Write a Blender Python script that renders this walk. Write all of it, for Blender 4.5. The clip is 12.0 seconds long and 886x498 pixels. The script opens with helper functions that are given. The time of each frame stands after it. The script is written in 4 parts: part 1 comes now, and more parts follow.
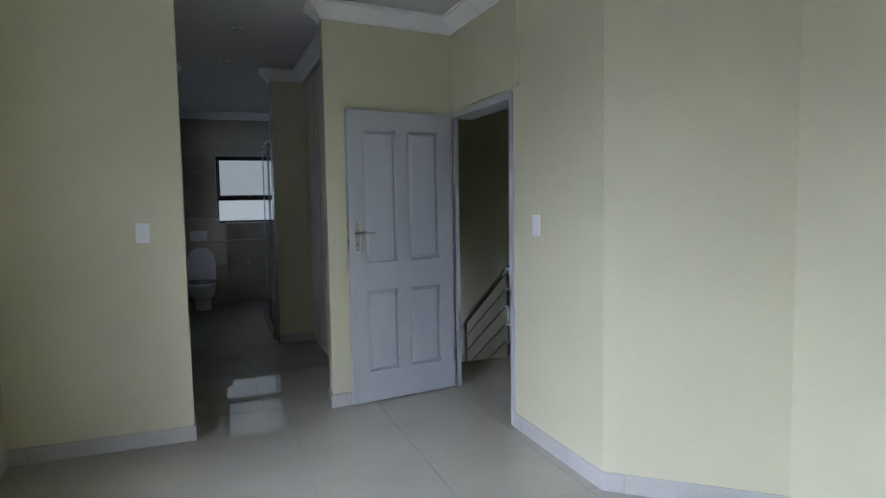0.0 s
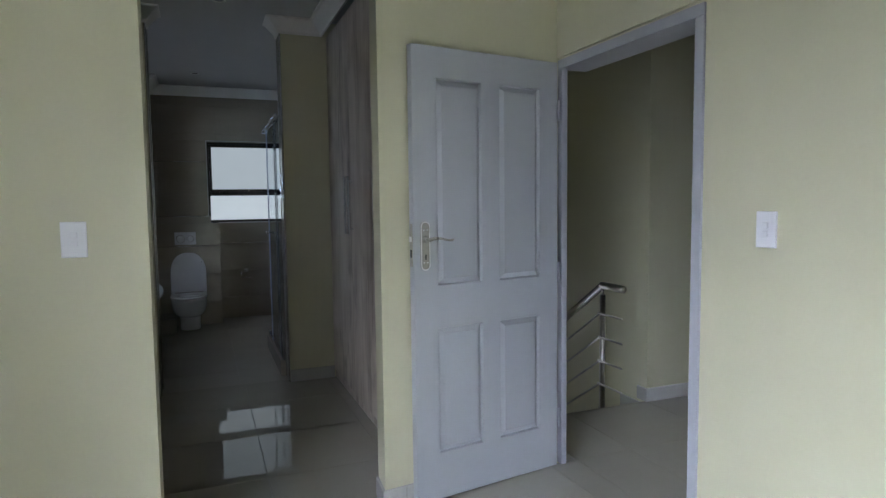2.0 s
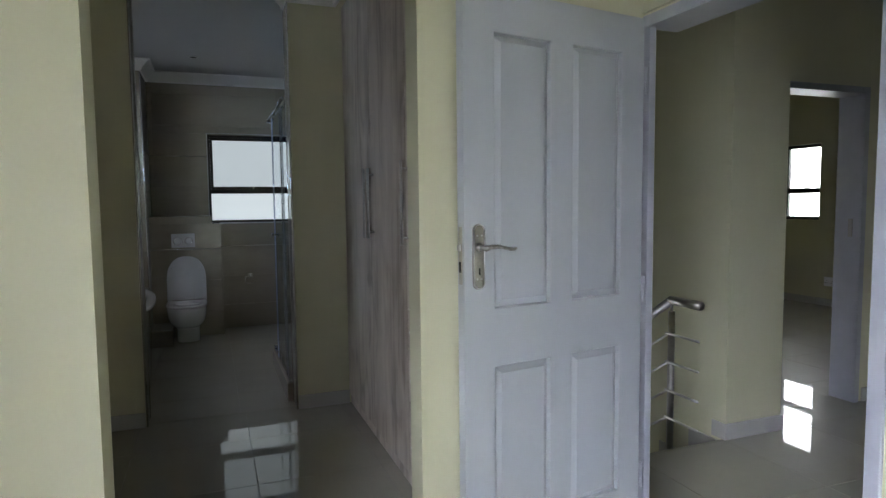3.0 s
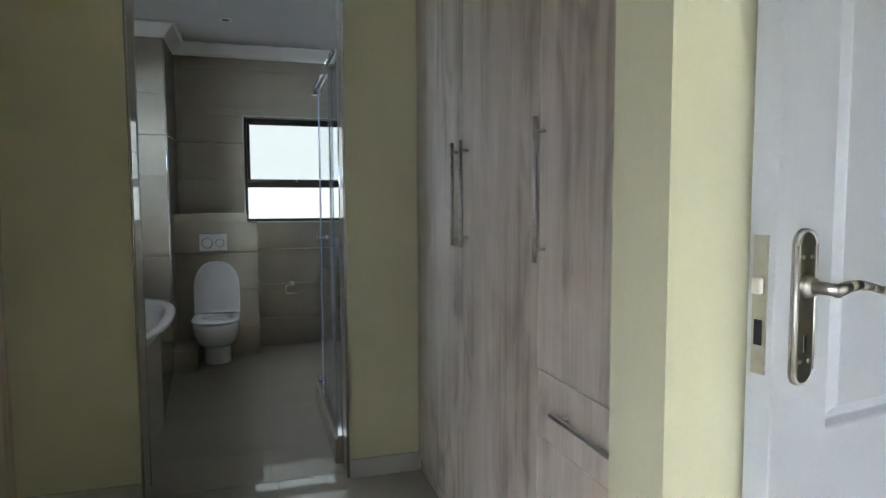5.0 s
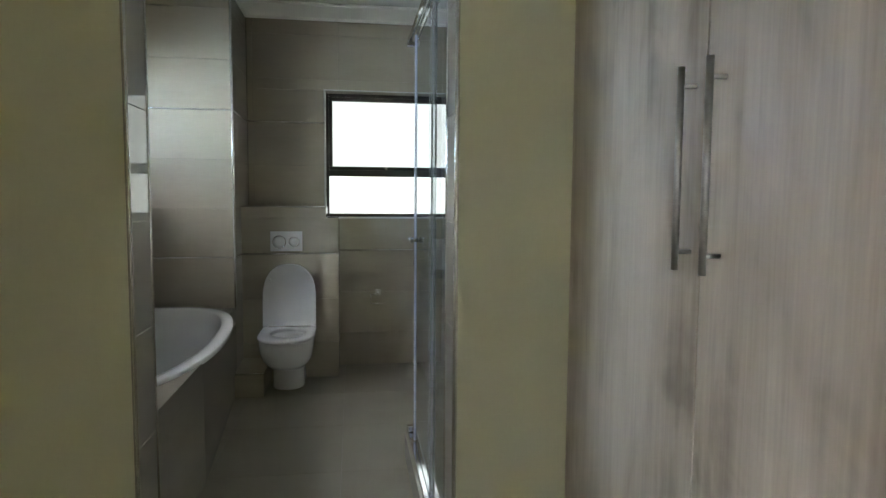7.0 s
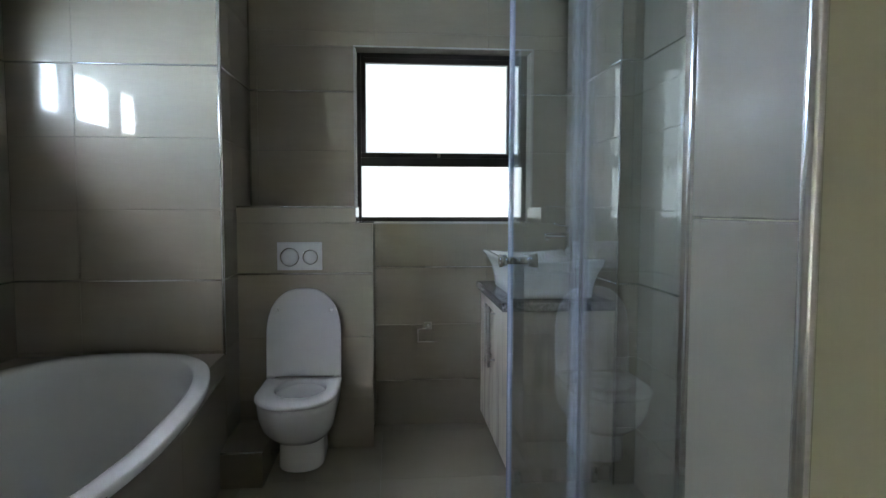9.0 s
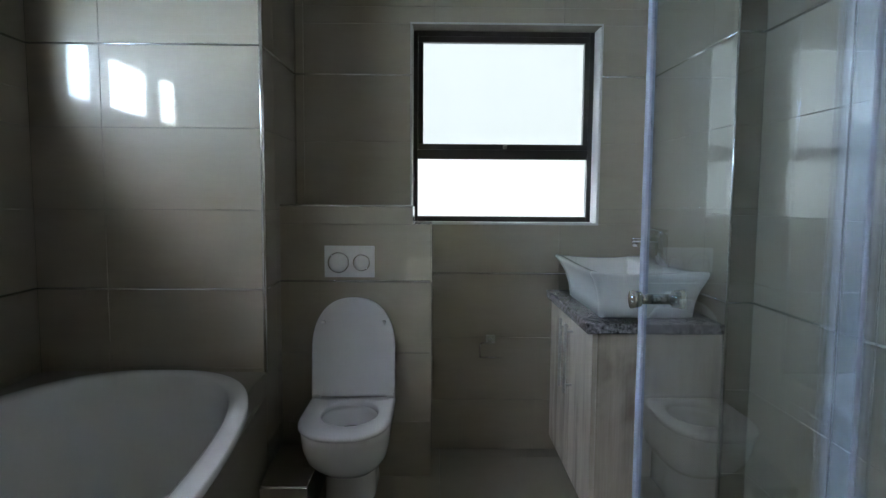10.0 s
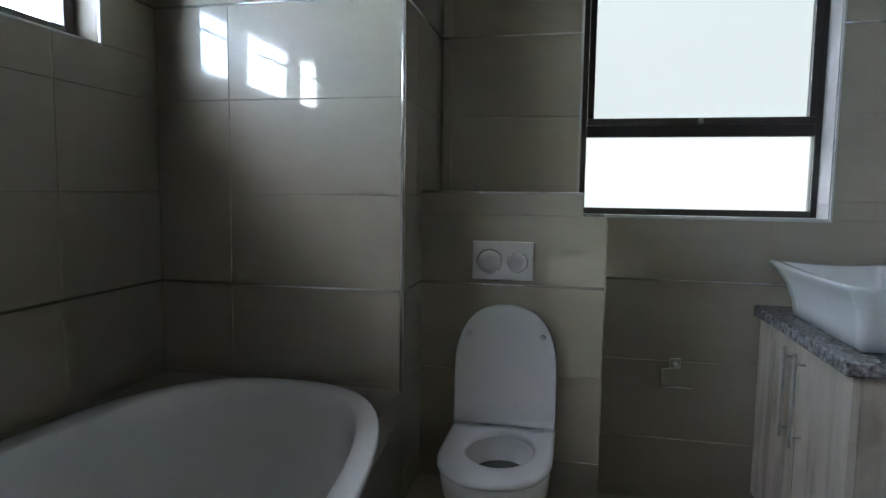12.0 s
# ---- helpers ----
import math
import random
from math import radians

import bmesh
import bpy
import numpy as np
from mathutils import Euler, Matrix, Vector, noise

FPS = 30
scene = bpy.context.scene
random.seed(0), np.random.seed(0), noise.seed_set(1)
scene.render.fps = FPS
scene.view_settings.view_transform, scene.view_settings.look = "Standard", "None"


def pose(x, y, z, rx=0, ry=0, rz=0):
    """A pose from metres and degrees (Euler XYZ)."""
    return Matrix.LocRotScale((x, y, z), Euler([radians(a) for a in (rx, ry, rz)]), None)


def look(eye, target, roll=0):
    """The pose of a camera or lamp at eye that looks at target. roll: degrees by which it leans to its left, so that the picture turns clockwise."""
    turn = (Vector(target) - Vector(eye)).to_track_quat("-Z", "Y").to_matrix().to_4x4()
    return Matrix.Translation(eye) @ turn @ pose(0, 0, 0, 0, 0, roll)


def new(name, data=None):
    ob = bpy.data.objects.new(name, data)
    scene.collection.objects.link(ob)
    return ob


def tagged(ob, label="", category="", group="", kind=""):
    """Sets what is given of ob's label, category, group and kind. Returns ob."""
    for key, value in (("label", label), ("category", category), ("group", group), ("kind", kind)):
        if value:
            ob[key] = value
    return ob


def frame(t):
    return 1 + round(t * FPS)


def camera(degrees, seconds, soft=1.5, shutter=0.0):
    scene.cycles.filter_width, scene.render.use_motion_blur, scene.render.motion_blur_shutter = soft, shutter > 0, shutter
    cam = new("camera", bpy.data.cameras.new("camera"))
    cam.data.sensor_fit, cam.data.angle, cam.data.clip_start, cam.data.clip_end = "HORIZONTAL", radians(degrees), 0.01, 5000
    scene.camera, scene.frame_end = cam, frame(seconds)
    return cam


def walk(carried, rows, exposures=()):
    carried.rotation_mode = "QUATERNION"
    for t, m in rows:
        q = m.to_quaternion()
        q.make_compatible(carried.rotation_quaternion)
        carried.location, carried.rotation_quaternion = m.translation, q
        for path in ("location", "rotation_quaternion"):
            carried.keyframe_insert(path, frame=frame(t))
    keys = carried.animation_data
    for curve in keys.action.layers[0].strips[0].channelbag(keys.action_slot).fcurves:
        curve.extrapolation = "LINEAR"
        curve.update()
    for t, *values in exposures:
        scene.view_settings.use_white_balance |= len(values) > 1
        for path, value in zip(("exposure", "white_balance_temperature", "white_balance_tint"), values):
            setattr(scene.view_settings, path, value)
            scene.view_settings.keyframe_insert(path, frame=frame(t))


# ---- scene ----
cam = camera(71.3, 12.0, soft=1.35)
PATH = [
    (0, (0.165, -1.494, 1.408), (0.87, 0.372, 1.255), -1.0),
    (0.5, (0.159, -1.106, 1.391), (0.87, 0.757, 1.239), -0.9),
    (1, (0.174, -0.684, 1.365), (0.892, 1.176, 1.211), -0.9),
    (1.5, (0.197, -0.277, 1.361), (0.919, 1.582, 1.21), -0.8),
    (2, (0.198, 0.113, 1.366), (0.923, 1.97, 1.215), -0.7),
    (2.5, (0.248, 0.479, 1.364), (0.969, 2.339, 1.215), -0.6),
    (3, (0.289, 0.812, 1.354), (0.991, 2.679, 1.204), -0.6),
    (3.5, (0.319, 1.134, 1.358), (0.997, 3.009, 1.208), -0.6),
    (5.5, (0.433, 2.242, 1.304), (0.926, 4.175, 1.157), -0.0),
    (6, (0.461, 2.476, 1.294), (0.856, 4.431, 1.144), 0.2),
    (6.5, (0.468, 2.778, 1.282), (0.791, 4.746, 1.128), 0.3),
    (7, (0.486, 3.124, 1.291), (0.777, 5.096, 1.135), 0.4),
    (9, (0.489, 4.485, 1.235), (0.651, 6.474, 1.104), 0.1),
    (9.5, (0.498, 4.714, 1.257), (0.565, 6.707, 1.103), 0.2),
    (10, (0.405, 4.889, 1.285), (0.429, 6.882, 1.116), 0.4),
    (10.5, (0.391, 5.083, 1.264), (0.332, 7.076, 1.109), 0.3),
    (11, (0.343, 5.213, 1.268), (0.183, 7.2, 1.1), 0.5),
    (11.5, (0.31, 5.33, 1.246), (0.028, 7.303, 1.08), 0.7),
    (12, (0.273, 5.392, 1.24), (-0.14, 7.34, 1.057), 0.8),
]
walk(cam, [(t, look(eye, target, roll)) for t, eye, target, roll in PATH],
     [(0, -0.74, 6020, 12.5), (2.5, -0.08, 6280, 10.5), (3.7, 0.3, 6600, 9.5), (5.5, 1.04, 6720, 7), (7, 1.27, 7150, 6.5), (9, 1.15, 6650, 8.5), (10, 0.92, 6600, 8), (12, 0.75, 6600, 9)])

# ---- light ----
world = bpy.data.worlds.new("sky")
scene.world = world
world.use_nodes = True
wn = world.node_tree.nodes
sky = wn.new("ShaderNodeTexSky")
sky.sky_type, sky.sun_disc = "NISHITA", False
sky.sun_elevation, sky.sun_rotation = radians(50), radians(250)
wn["Background"].inputs["Strength"].default_value = 0.08
world.node_tree.links.new(sky.outputs["Color"], wn["Background"].inputs["Color"])
sun = new("sun", bpy.data.lights.new("sun", "SUN"))
sun.data.energy, sun.data.angle, sun.data.color = 0.6, radians(20), (1, 0.97, 0.93)
sun.matrix_world = pose(0, 0, 12, 40, 0, 250)
GLOW_BATH, GLOW_SIDE, GLOW_BED, GLOW_FAR, GLOW_LAND = 0.70, 100.0, 30.0, 9.0, 4.0


# ---- materials ----
def mat(name, base, rough=0.5, metal=0.0, vary=0.08, scale=6.0, bump=0.0, bump_scale=60.0, stretch=(1, 1, 1), tint=0.0, coat=0.0, rough_vary=0.0, second=None, random_amount=0.0, spec=0.5):
    m = bpy.data.materials.new(name)
    m.use_nodes = True
    n, l = m.node_tree.nodes, m.node_tree.links
    p = n["Principled BSDF"]
    p.inputs["Roughness"].default_value, p.inputs["Metallic"].default_value = rough, metal
    p.inputs["Specular IOR Level"].default_value = spec
    p.inputs["Coat Weight"].default_value, p.inputs["Coat Roughness"].default_value = coat, 0.02
    co = n.new("ShaderNodeTexCoord")
    mp = n.new("ShaderNodeMapping")
    mp.inputs["Scale"].default_value = stretch
    geo = n.new("ShaderNodeNewGeometry")
    l.new(geo.outputs["Position"], mp.inputs["Vector"])
    big, fine = n.new("ShaderNodeTexNoise"), n.new("ShaderNodeTexNoise")
    big.inputs["Scale"].default_value, fine.inputs["Scale"].default_value = scale, bump_scale
    big.inputs["Detail"].default_value, fine.inputs["Detail"].default_value = 4, 6
    for t in (big, fine):
        l.new(mp.outputs["Vector"], t.inputs["Vector"])
    ramp = n.new("ShaderNodeValToRGB")
    lo = [c * (1 - vary) for c in base]
    hi = [min(1, c * (1 + vary)) for c in (second or base)]
    ramp.color_ramp.elements[0].position, ramp.color_ramp.elements[1].position = 0.3, 0.7
    ramp.color_ramp.elements[0].color, ramp.color_ramp.elements[1].color = (*lo, 1), (*hi, 1)
    l.new(big.outputs["Fac"], ramp.inputs["Fac"])
    grain = n.new("ShaderNodeMixRGB")
    grain.blend_type = "MULTIPLY"
    grain.inputs["Fac"].default_value = min(1, vary * 1.5)
    l.new(ramp.outputs["Color"], grain.inputs["Color1"])
    l.new(fine.outputs["Fac"], grain.inputs["Color2"])
    out = grain.outputs["Color"]
    if random_amount:
        info, hsv, mul = n.new("ShaderNodeObjectInfo"), n.new("ShaderNodeHueSaturation"), n.new("ShaderNodeMapRange")
        mul.inputs["To Min"].default_value, mul.inputs["To Max"].default_value = 1 - random_amount, 1 + random_amount
        l.new(info.outputs["Random"], mul.inputs["Value"])
        l.new(mul.outputs["Result"], hsv.inputs["Value"])
        l.new(out, hsv.inputs["Color"])
        out = hsv.outputs["Color"]
    l.new(out, p.inputs["Base Color"])
    if rough_vary:
        r = n.new("ShaderNodeMapRange")
        r.inputs["To Min"].default_value, r.inputs["To Max"].default_value = max(0.02, rough - rough_vary), rough + rough_vary
        l.new(fine.outputs["Fac"], r.inputs["Value"])
        l.new(r.outputs["Result"], p.inputs["Roughness"])
    if bump:
        b = n.new("ShaderNodeBump")
        b.inputs["Strength"].default_value, b.inputs["Distance"].default_value = bump, 0.002
        l.new(fine.outputs["Fac"], b.inputs["Height"])
        l.new(b.outputs["Normal"], p.inputs["Normal"])
    return m


def wood(name, dark, mid, light):
    """Pale ash laminate: soft upright streaks, smoky blotches and a fine broken grain, shifted from piece to piece."""
    m = mat(name, mid, 0.4, vary=0.1)
    n, l = m.node_tree.nodes, m.node_tree.links
    p = n["Principled BSDF"]
    geo, info = n.new("ShaderNodeNewGeometry"), n.new("ShaderNodeObjectInfo")
    shift = n.new("ShaderNodeVectorMath")
    shift.operation = "MULTIPLY_ADD"
    shift.inputs[1].default_value = (7, 11, 5)
    l.new(info.outputs["Random"], shift.inputs[0])
    l.new(geo.outputs["Position"], shift.inputs[2])

    def noise(scale, detail, distortion):
        mp, t = n.new("ShaderNodeMapping"), n.new("ShaderNodeTexNoise")
        mp.inputs["Scale"].default_value = scale
        t.inputs["Scale"].default_value, t.inputs["Detail"].default_value, t.inputs["Distortion"].default_value = 1.0, detail, distortion
        l.new(shift.outputs["Vector"], mp.inputs["Vector"])
        l.new(mp.outputs["Vector"], t.inputs["Vector"])
        return t.outputs["Fac"]

    def blend(kind, fac, a, b):
        g = n.new("ShaderNodeMixRGB")
        g.blend_type = kind
        g.inputs["Fac"].default_value = fac
        l.new(a, g.inputs["Color1"])
        l.new(b, g.inputs["Color2"])
        return g.outputs["Color"]
    streak, fibre, smoke, grain = noise((6, 6, 0.5), 2, 0.5), noise((26, 26, 0.9), 3, 0.3), noise((5, 5, 2.2), 4, 1.2), noise((150, 150, 5), 3, 0)
    mixed = blend("MIX", 0.42, blend("MIX", 0.38, streak, fibre), smoke)
    ramp = n.new("ShaderNodeValToRGB")
    e = ramp.color_ramp.elements
    e[0].position, e[1].position = 0.38, 0.585
    e[0].color, e[1].color = (*dark, 1), (*light, 1)
    k = e.new(0.47)
    k.color = (*mid, 1)
    l.new(mixed, ramp.inputs["Fac"])
    l.new(blend("OVERLAY", 0.16, ramp.outputs["Color"], grain), p.inputs["Base Color"])
    bp = n.new("ShaderNodeBump")
    bp.inputs["Strength"].default_value, bp.inputs["Distance"].default_value = 0.12, 0.0008
    l.new(grain, bp.inputs["Height"])
    l.new(bp.outputs["Normal"], p.inputs["Normal"])
    return m


def glass(name, rough=0.0, color=(1, 1, 1), ior=1.45):
    m = bpy.data.materials.new(name)
    m.use_nodes = True
    p = m.node_tree.nodes["Principled BSDF"]
    p.inputs["Base Color"].default_value = (*color, 1)
    p.inputs["Roughness"].default_value = rough
    p.inputs["Transmission Weight"].default_value = 1
    p.inputs["IOR"].default_value = ior
    return m


def glow(name, color, strength):
    m = bpy.data.materials.new(name)
    m.use_nodes = True
    p = m.node_tree.nodes["Principled BSDF"]
    p.inputs["Base Color"].default_value = (0, 0, 0, 1)
    p.inputs["Emission Color"].default_value = (*color, 1)
    p.inputs["Emission Strength"].default_value = strength
    return m


def fading_glow(name, near, far, strength, fade, y0, y1):
    """A sky glow with an added fade along y from near (at y0) to far (at y1)."""
    m = glow(name, near, strength)
    n, l = m.node_tree.nodes, m.node_tree.links
    geo, xyz, span, ramp, power = n.new("ShaderNodeNewGeometry"), n.new("ShaderNodeSeparateXYZ"), n.new("ShaderNodeMapRange"), n.new("ShaderNodeValToRGB"), n.new("ShaderNodeMapRange")
    l.new(geo.outputs["Position"], xyz.inputs["Vector"])
    span.inputs["From Min"].default_value, span.inputs["From Max"].default_value = y0, y1
    l.new(xyz.outputs["Y"], span.inputs["Value"])
    ramp.color_ramp.elements[0].color, ramp.color_ramp.elements[1].color = (*near, 1), (*far, 1)
    l.new(span.outputs["Result"], ramp.inputs["Fac"])
    power.inputs["To Min"].default_value, power.inputs["To Max"].default_value = strength, strength * fade
    l.new(span.outputs["Result"], power.inputs["Value"])
    p = n["Principled BSDF"]
    l.new(ramp.outputs["Color"], p.inputs["Emission Color"])
    l.new(power.outputs["Result"], p.inputs["Emission Strength"])
    return m


M_WALL = mat("cream_paint", (0.55, 0.53, 0.352), 0.5, vary=0.03, scale=1.3, bump=0.12, bump_scale=90, second=(0.57, 0.549, 0.368))
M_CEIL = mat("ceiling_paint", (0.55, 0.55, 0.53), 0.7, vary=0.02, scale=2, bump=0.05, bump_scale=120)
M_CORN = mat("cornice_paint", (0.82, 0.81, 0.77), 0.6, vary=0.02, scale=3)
M_FLOOR = mat("polished_porcelain", (0.30, 0.282, 0.222), 0.30, coat=1.0, spec=0.12, vary=0.05, scale=2.5, bump=0.01, bump_scale=30, random_amount=0.03, rough_vary=0.04)
M_FLOOR.node_tree.nodes["Principled BSDF"].inputs["Coat IOR"].default_value = 1.5
M_FLOORB = mat("taupe_floor_tile", (0.27, 0.247, 0.19), 0.42, coat=0.35, spec=0.3, vary=0.06, scale=3, bump=0.02, bump_scale=50, random_amount=0.03, rough_vary=0.05)
M_SKIRT = mat("skirting_tile", (0.47, 0.46, 0.42), 0.2, vary=0.05, scale=4, random_amount=0.02)
M_GROUT = mat("floor_grout", (0.36, 0.35, 0.31), 0.85, vary=0.1, scale=20)
M_GROUTW = mat("wall_grout", (0.21, 0.195, 0.155), 0.85, vary=0.1, scale=20)
M_TILE = mat("taupe_wall_tile", (0.285, 0.25, 0.188), 0.36, coat=0.9, spec=0.7, vary=0.07, scale=1.6, bump=0.015, bump_scale=14, stretch=(1, 1, 4), random_amount=0.03, rough_vary=0.04)
M_EARTH = mat("dull_earth", (0.10, 0.095, 0.08), 0.9, vary=0.2, scale=0.6, bump=0.2, bump_scale=8)
M_WOOD = wood("ash_laminate", (0.285, 0.23, 0.178), (0.46, 0.394, 0.315), (0.56, 0.492, 0.408))
M_DOOR = mat("grey_door_paint", (0.43, 0.447, 0.447), 0.3, vary=0.03, scale=5, bump=0.06, bump_scale=200, stretch=(1, 1, 0.15))
M_FRAME = mat("grey_frame_paint", (0.38, 0.385, 0.405), 0.35, vary=0.04, scale=8)
M_STEEL = mat("brushed_steel", (0.78, 0.77, 0.74), 0.32, 1.0, vary=0.05, scale=30, stretch=(1, 1, 0.2))
M_BAR = mat("satin_steel_bar", (0.56, 0.545, 0.51), 0.36, 1.0, vary=0.05, scale=60)
M_RAIL = mat("dull_stainless_rail", (0.50, 0.485, 0.45), 0.3, 1.0, vary=0.06, scale=40, stretch=(1, 1, 0.3))
M_CHROME = mat("chrome", (0.78, 0.78, 0.80), 0.08, 1.0, vary=0.02, scale=30)
M_TRIM = mat("satin_aluminium_trim", (0.86, 0.86, 0.85), 0.26, 0.92, vary=0.03, scale=40)
M_NICKEL = mat("satin_nickel", (0.40, 0.38, 0.33), 0.3, 1.0, vary=0.06, scale=60)
M_WHITE = mat("white_ceramic", (0.80, 0.80, 0.79), 0.08, vary=0.01, scale=3)
M_ACRYL = mat("white_acrylic", (0.84, 0.85, 0.84), 0.14, vary=0.015, scale=3)
M_PLAST = mat("white_plastic", (0.78, 0.78, 0.78), 0.35, vary=0.01, scale=20)
M_SEAT = mat("seat_plastic", (0.74, 0.74, 0.74), 0.22, vary=0.01, scale=10)
M_REVEAL = mat("reveal_paint", (0.42, 0.42, 0.40), 0.55, vary=0.04, scale=12)
M_WATER = mat("still_water", (0.10, 0.11, 0.10), 0.04, vary=0.02, scale=5)
M_FLUSH = mat("matt_chrome_plastic", (0.56, 0.56, 0.57), 0.34, 0.7, vary=0.03, scale=20)
M_BLACK = mat("bronze_aluminium", (0.018, 0.014, 0.012), 0.35, 0.0, vary=0.1, scale=20)
M_DARK = mat("dark_gap", (0.01, 0.01, 0.01), 0.8, vary=0.1)
M_SEAL = mat("clear_seal", (0.70, 0.76, 0.95), 0.25, vary=0.03, scale=20)
M_SEAL.node_tree.nodes["Principled BSDF"].inputs["Alpha"].default_value = 0.6
M_SOFT = mat("clear_soft_seal", (0.72, 0.77, 0.93), 0.25, vary=0.03, scale=20)
M_SOFT.node_tree.nodes["Principled BSDF"].inputs["Alpha"].default_value = 0.14
M_GRANITE = mat("grey_granite", (0.10, 0.095, 0.095), 0.2, vary=0.5, scale=70, second=(0.34, 0.32, 0.32), bump_scale=160)
M_GLASS = glass("shower_glass", 0.0, (0.80, 0.88, 0.90))
M_PANE = glass("obscure_glass", 0.35, (0.70, 0.71, 0.71), 1.2)
M_PANEL = glass("obscure_glass_low", 0.35, (0.93, 0.93, 0.92), 1.2)
M_PANE2 = glass("strip_glass", 0.02, (0.95, 0.97, 1.0), 1.2)
M_CLEAR = glass("clear_pane", 0.0, (1, 1, 1), 1.3)
M_LAMP = mat("lamp_lens", (0.10, 0.10, 0.10), 0.2, vary=0.03)
M_SKYB = glow("sky_glow_bath", (0.86, 0.96, 1.0), GLOW_BATH)
# The fade is added to spare vanity and basin while lighting the end wall.
M_SKYS = fading_glow("shaped_sky_glow_side", (0.86, 0.95, 1.0), (0.61, 0.81, 1.11), GLOW_SIDE, 0.3, 4.5, 5.8)
M_SKYD = glow("sky_glow_bedroom", (0.86, 0.93, 1.17), GLOW_BED)
# Fill glow behind the added stairwell window.
M_STAIRFILL = glow("stair_fill_glow", (0.90, 0.95, 1.0), GLOW_LAND)
M_SKYF = glow("sky_glow_far", (0.96, 0.98, 1.0), GLOW_FAR)


# ---- mesh helpers ----
def mesh_of(name, bm, material, smooth=False):
    me = bpy.data.meshes.new(name)
    bmesh.ops.recalc_face_normals(bm, faces=bm.faces)
    bm.to_mesh(me)
    bm.free()
    me.materials.append(material)
    if smooth:
        for p in me.polygons:
            p.use_smooth = True
    return me


def part(name, bm, material, parent, label="", smooth=False):
    ob = new(name, mesh_of(name, bm, material, smooth))
    ob.parent = parent
    return tagged(ob, label)


def thing(name, label, category, at=(0, 0, 0), turn=0, group="", kind=""):
    ob = new(name)
    ob.empty_display_size = 0.05
    ob.matrix_basis = pose(*at, 0, 0, turn)
    return tagged(ob, label, category, group, kind)


def setting(name, bm, material, label, category, smooth=False):
    return tagged(new(name, mesh_of(name, bm, material, smooth)), label, category, "", "structure")


def box(lo, hi, bevel=0.0, bm=None, segments=2):
    bm = bm or bmesh.new()
    c = [(a + b) / 2 for a, b in zip(lo, hi)]
    s = [abs(b - a) for a, b in zip(lo, hi)]
    made = bmesh.ops.create_cube(bm, size=1, matrix=Matrix.Translation(c) @ Matrix.Diagonal((*s, 1)))
    if bevel:
        edges = list({e for v in made["verts"] for e in v.link_edges})
        bmesh.ops.bevel(bm, geom=edges, offset=bevel, segments=segments, affect="EDGES", profile=0.5)
    return bm


def prism(points, z0, z1, bm=None):
    """An upright prism over a plan outline."""
    bm = bm or bmesh.new()
    low = [bm.verts.new((x, y, z0)) for x, y in points]
    top = [bm.verts.new((x, y, z1)) for x, y in points]
    bm.faces.new(low[::-1])
    bm.faces.new(top)
    k = len(points)
    for i in range(k):
        bm.faces.new((low[i], low[(i + 1) % k], top[(i + 1) % k], top[i]))
    return bm


def rod(a, b, r, bm=None, n=14, r2=None):
    bm = bm or bmesh.new()
    a, b = Vector(a), Vector(b)
    q = (b - a).to_track_quat("Z", "Y").to_matrix().to_4x4()
    bmesh.ops.create_cone(bm, cap_ends=True, segments=n, radius1=r, radius2=r if r2 is None else r2, depth=(b - a).length,
                          matrix=Matrix.Translation((a + b) / 2) @ q)
    return bm


def loft(rings, bm=None, cap_start=True, cap_end=True):
    bm = bm or bmesh.new()
    loops = [[bm.verts.new(p) for p in ring] for ring in rings]
    k = len(loops[0])
    for a, b in zip(loops, loops[1:]):
        for i in range(k):
            bm.faces.new((a[i], a[(i + 1) % k], b[(i + 1) % k], b[i]))
    if cap_start:
        bm.faces.new(loops[0][::-1])
    if cap_end:
        bm.faces.new(loops[-1])
    return bm


def sweep(path, profile, closed=False):
    """Sweeps a profile (offset to the left of the way, height) along plan points, mitred at the corners."""
    bm = bmesh.new()
    pts = [Vector((p[0], p[1])) for p in path]
    rings = []
    for i, p in enumerate(pts):
        d0 = (p - pts[i - 1]).normalized() if i or closed else None
        d1 = (pts[(i + 1) % len(pts)] - p).normalized() if i < len(pts) - 1 or closed else None
        d0, d1 = d0 or d1, d1 or d0
        n0, n1 = Vector((-d0.y, d0.x)), Vector((-d1.y, d1.x))
        m = (n0 + n1).normalized()
        m /= max(0.3, m.dot(n0))
        rings.append([bm.verts.new((p.x + m.x * o, p.y + m.y * o, z)) for o, z in profile])
    k = len(profile)
    runs = list(zip(rings, rings[1:])) + ([(rings[-1], rings[0])] if closed else [])
    for a, b in runs:
        for i in range(k):
            bm.faces.new((a[i], a[(i + 1) % k], b[(i + 1) % k], b[i]))
    if not closed:
        bm.faces.new(rings[0])
        bm.faces.new(rings[-1][::-1])
    return bm


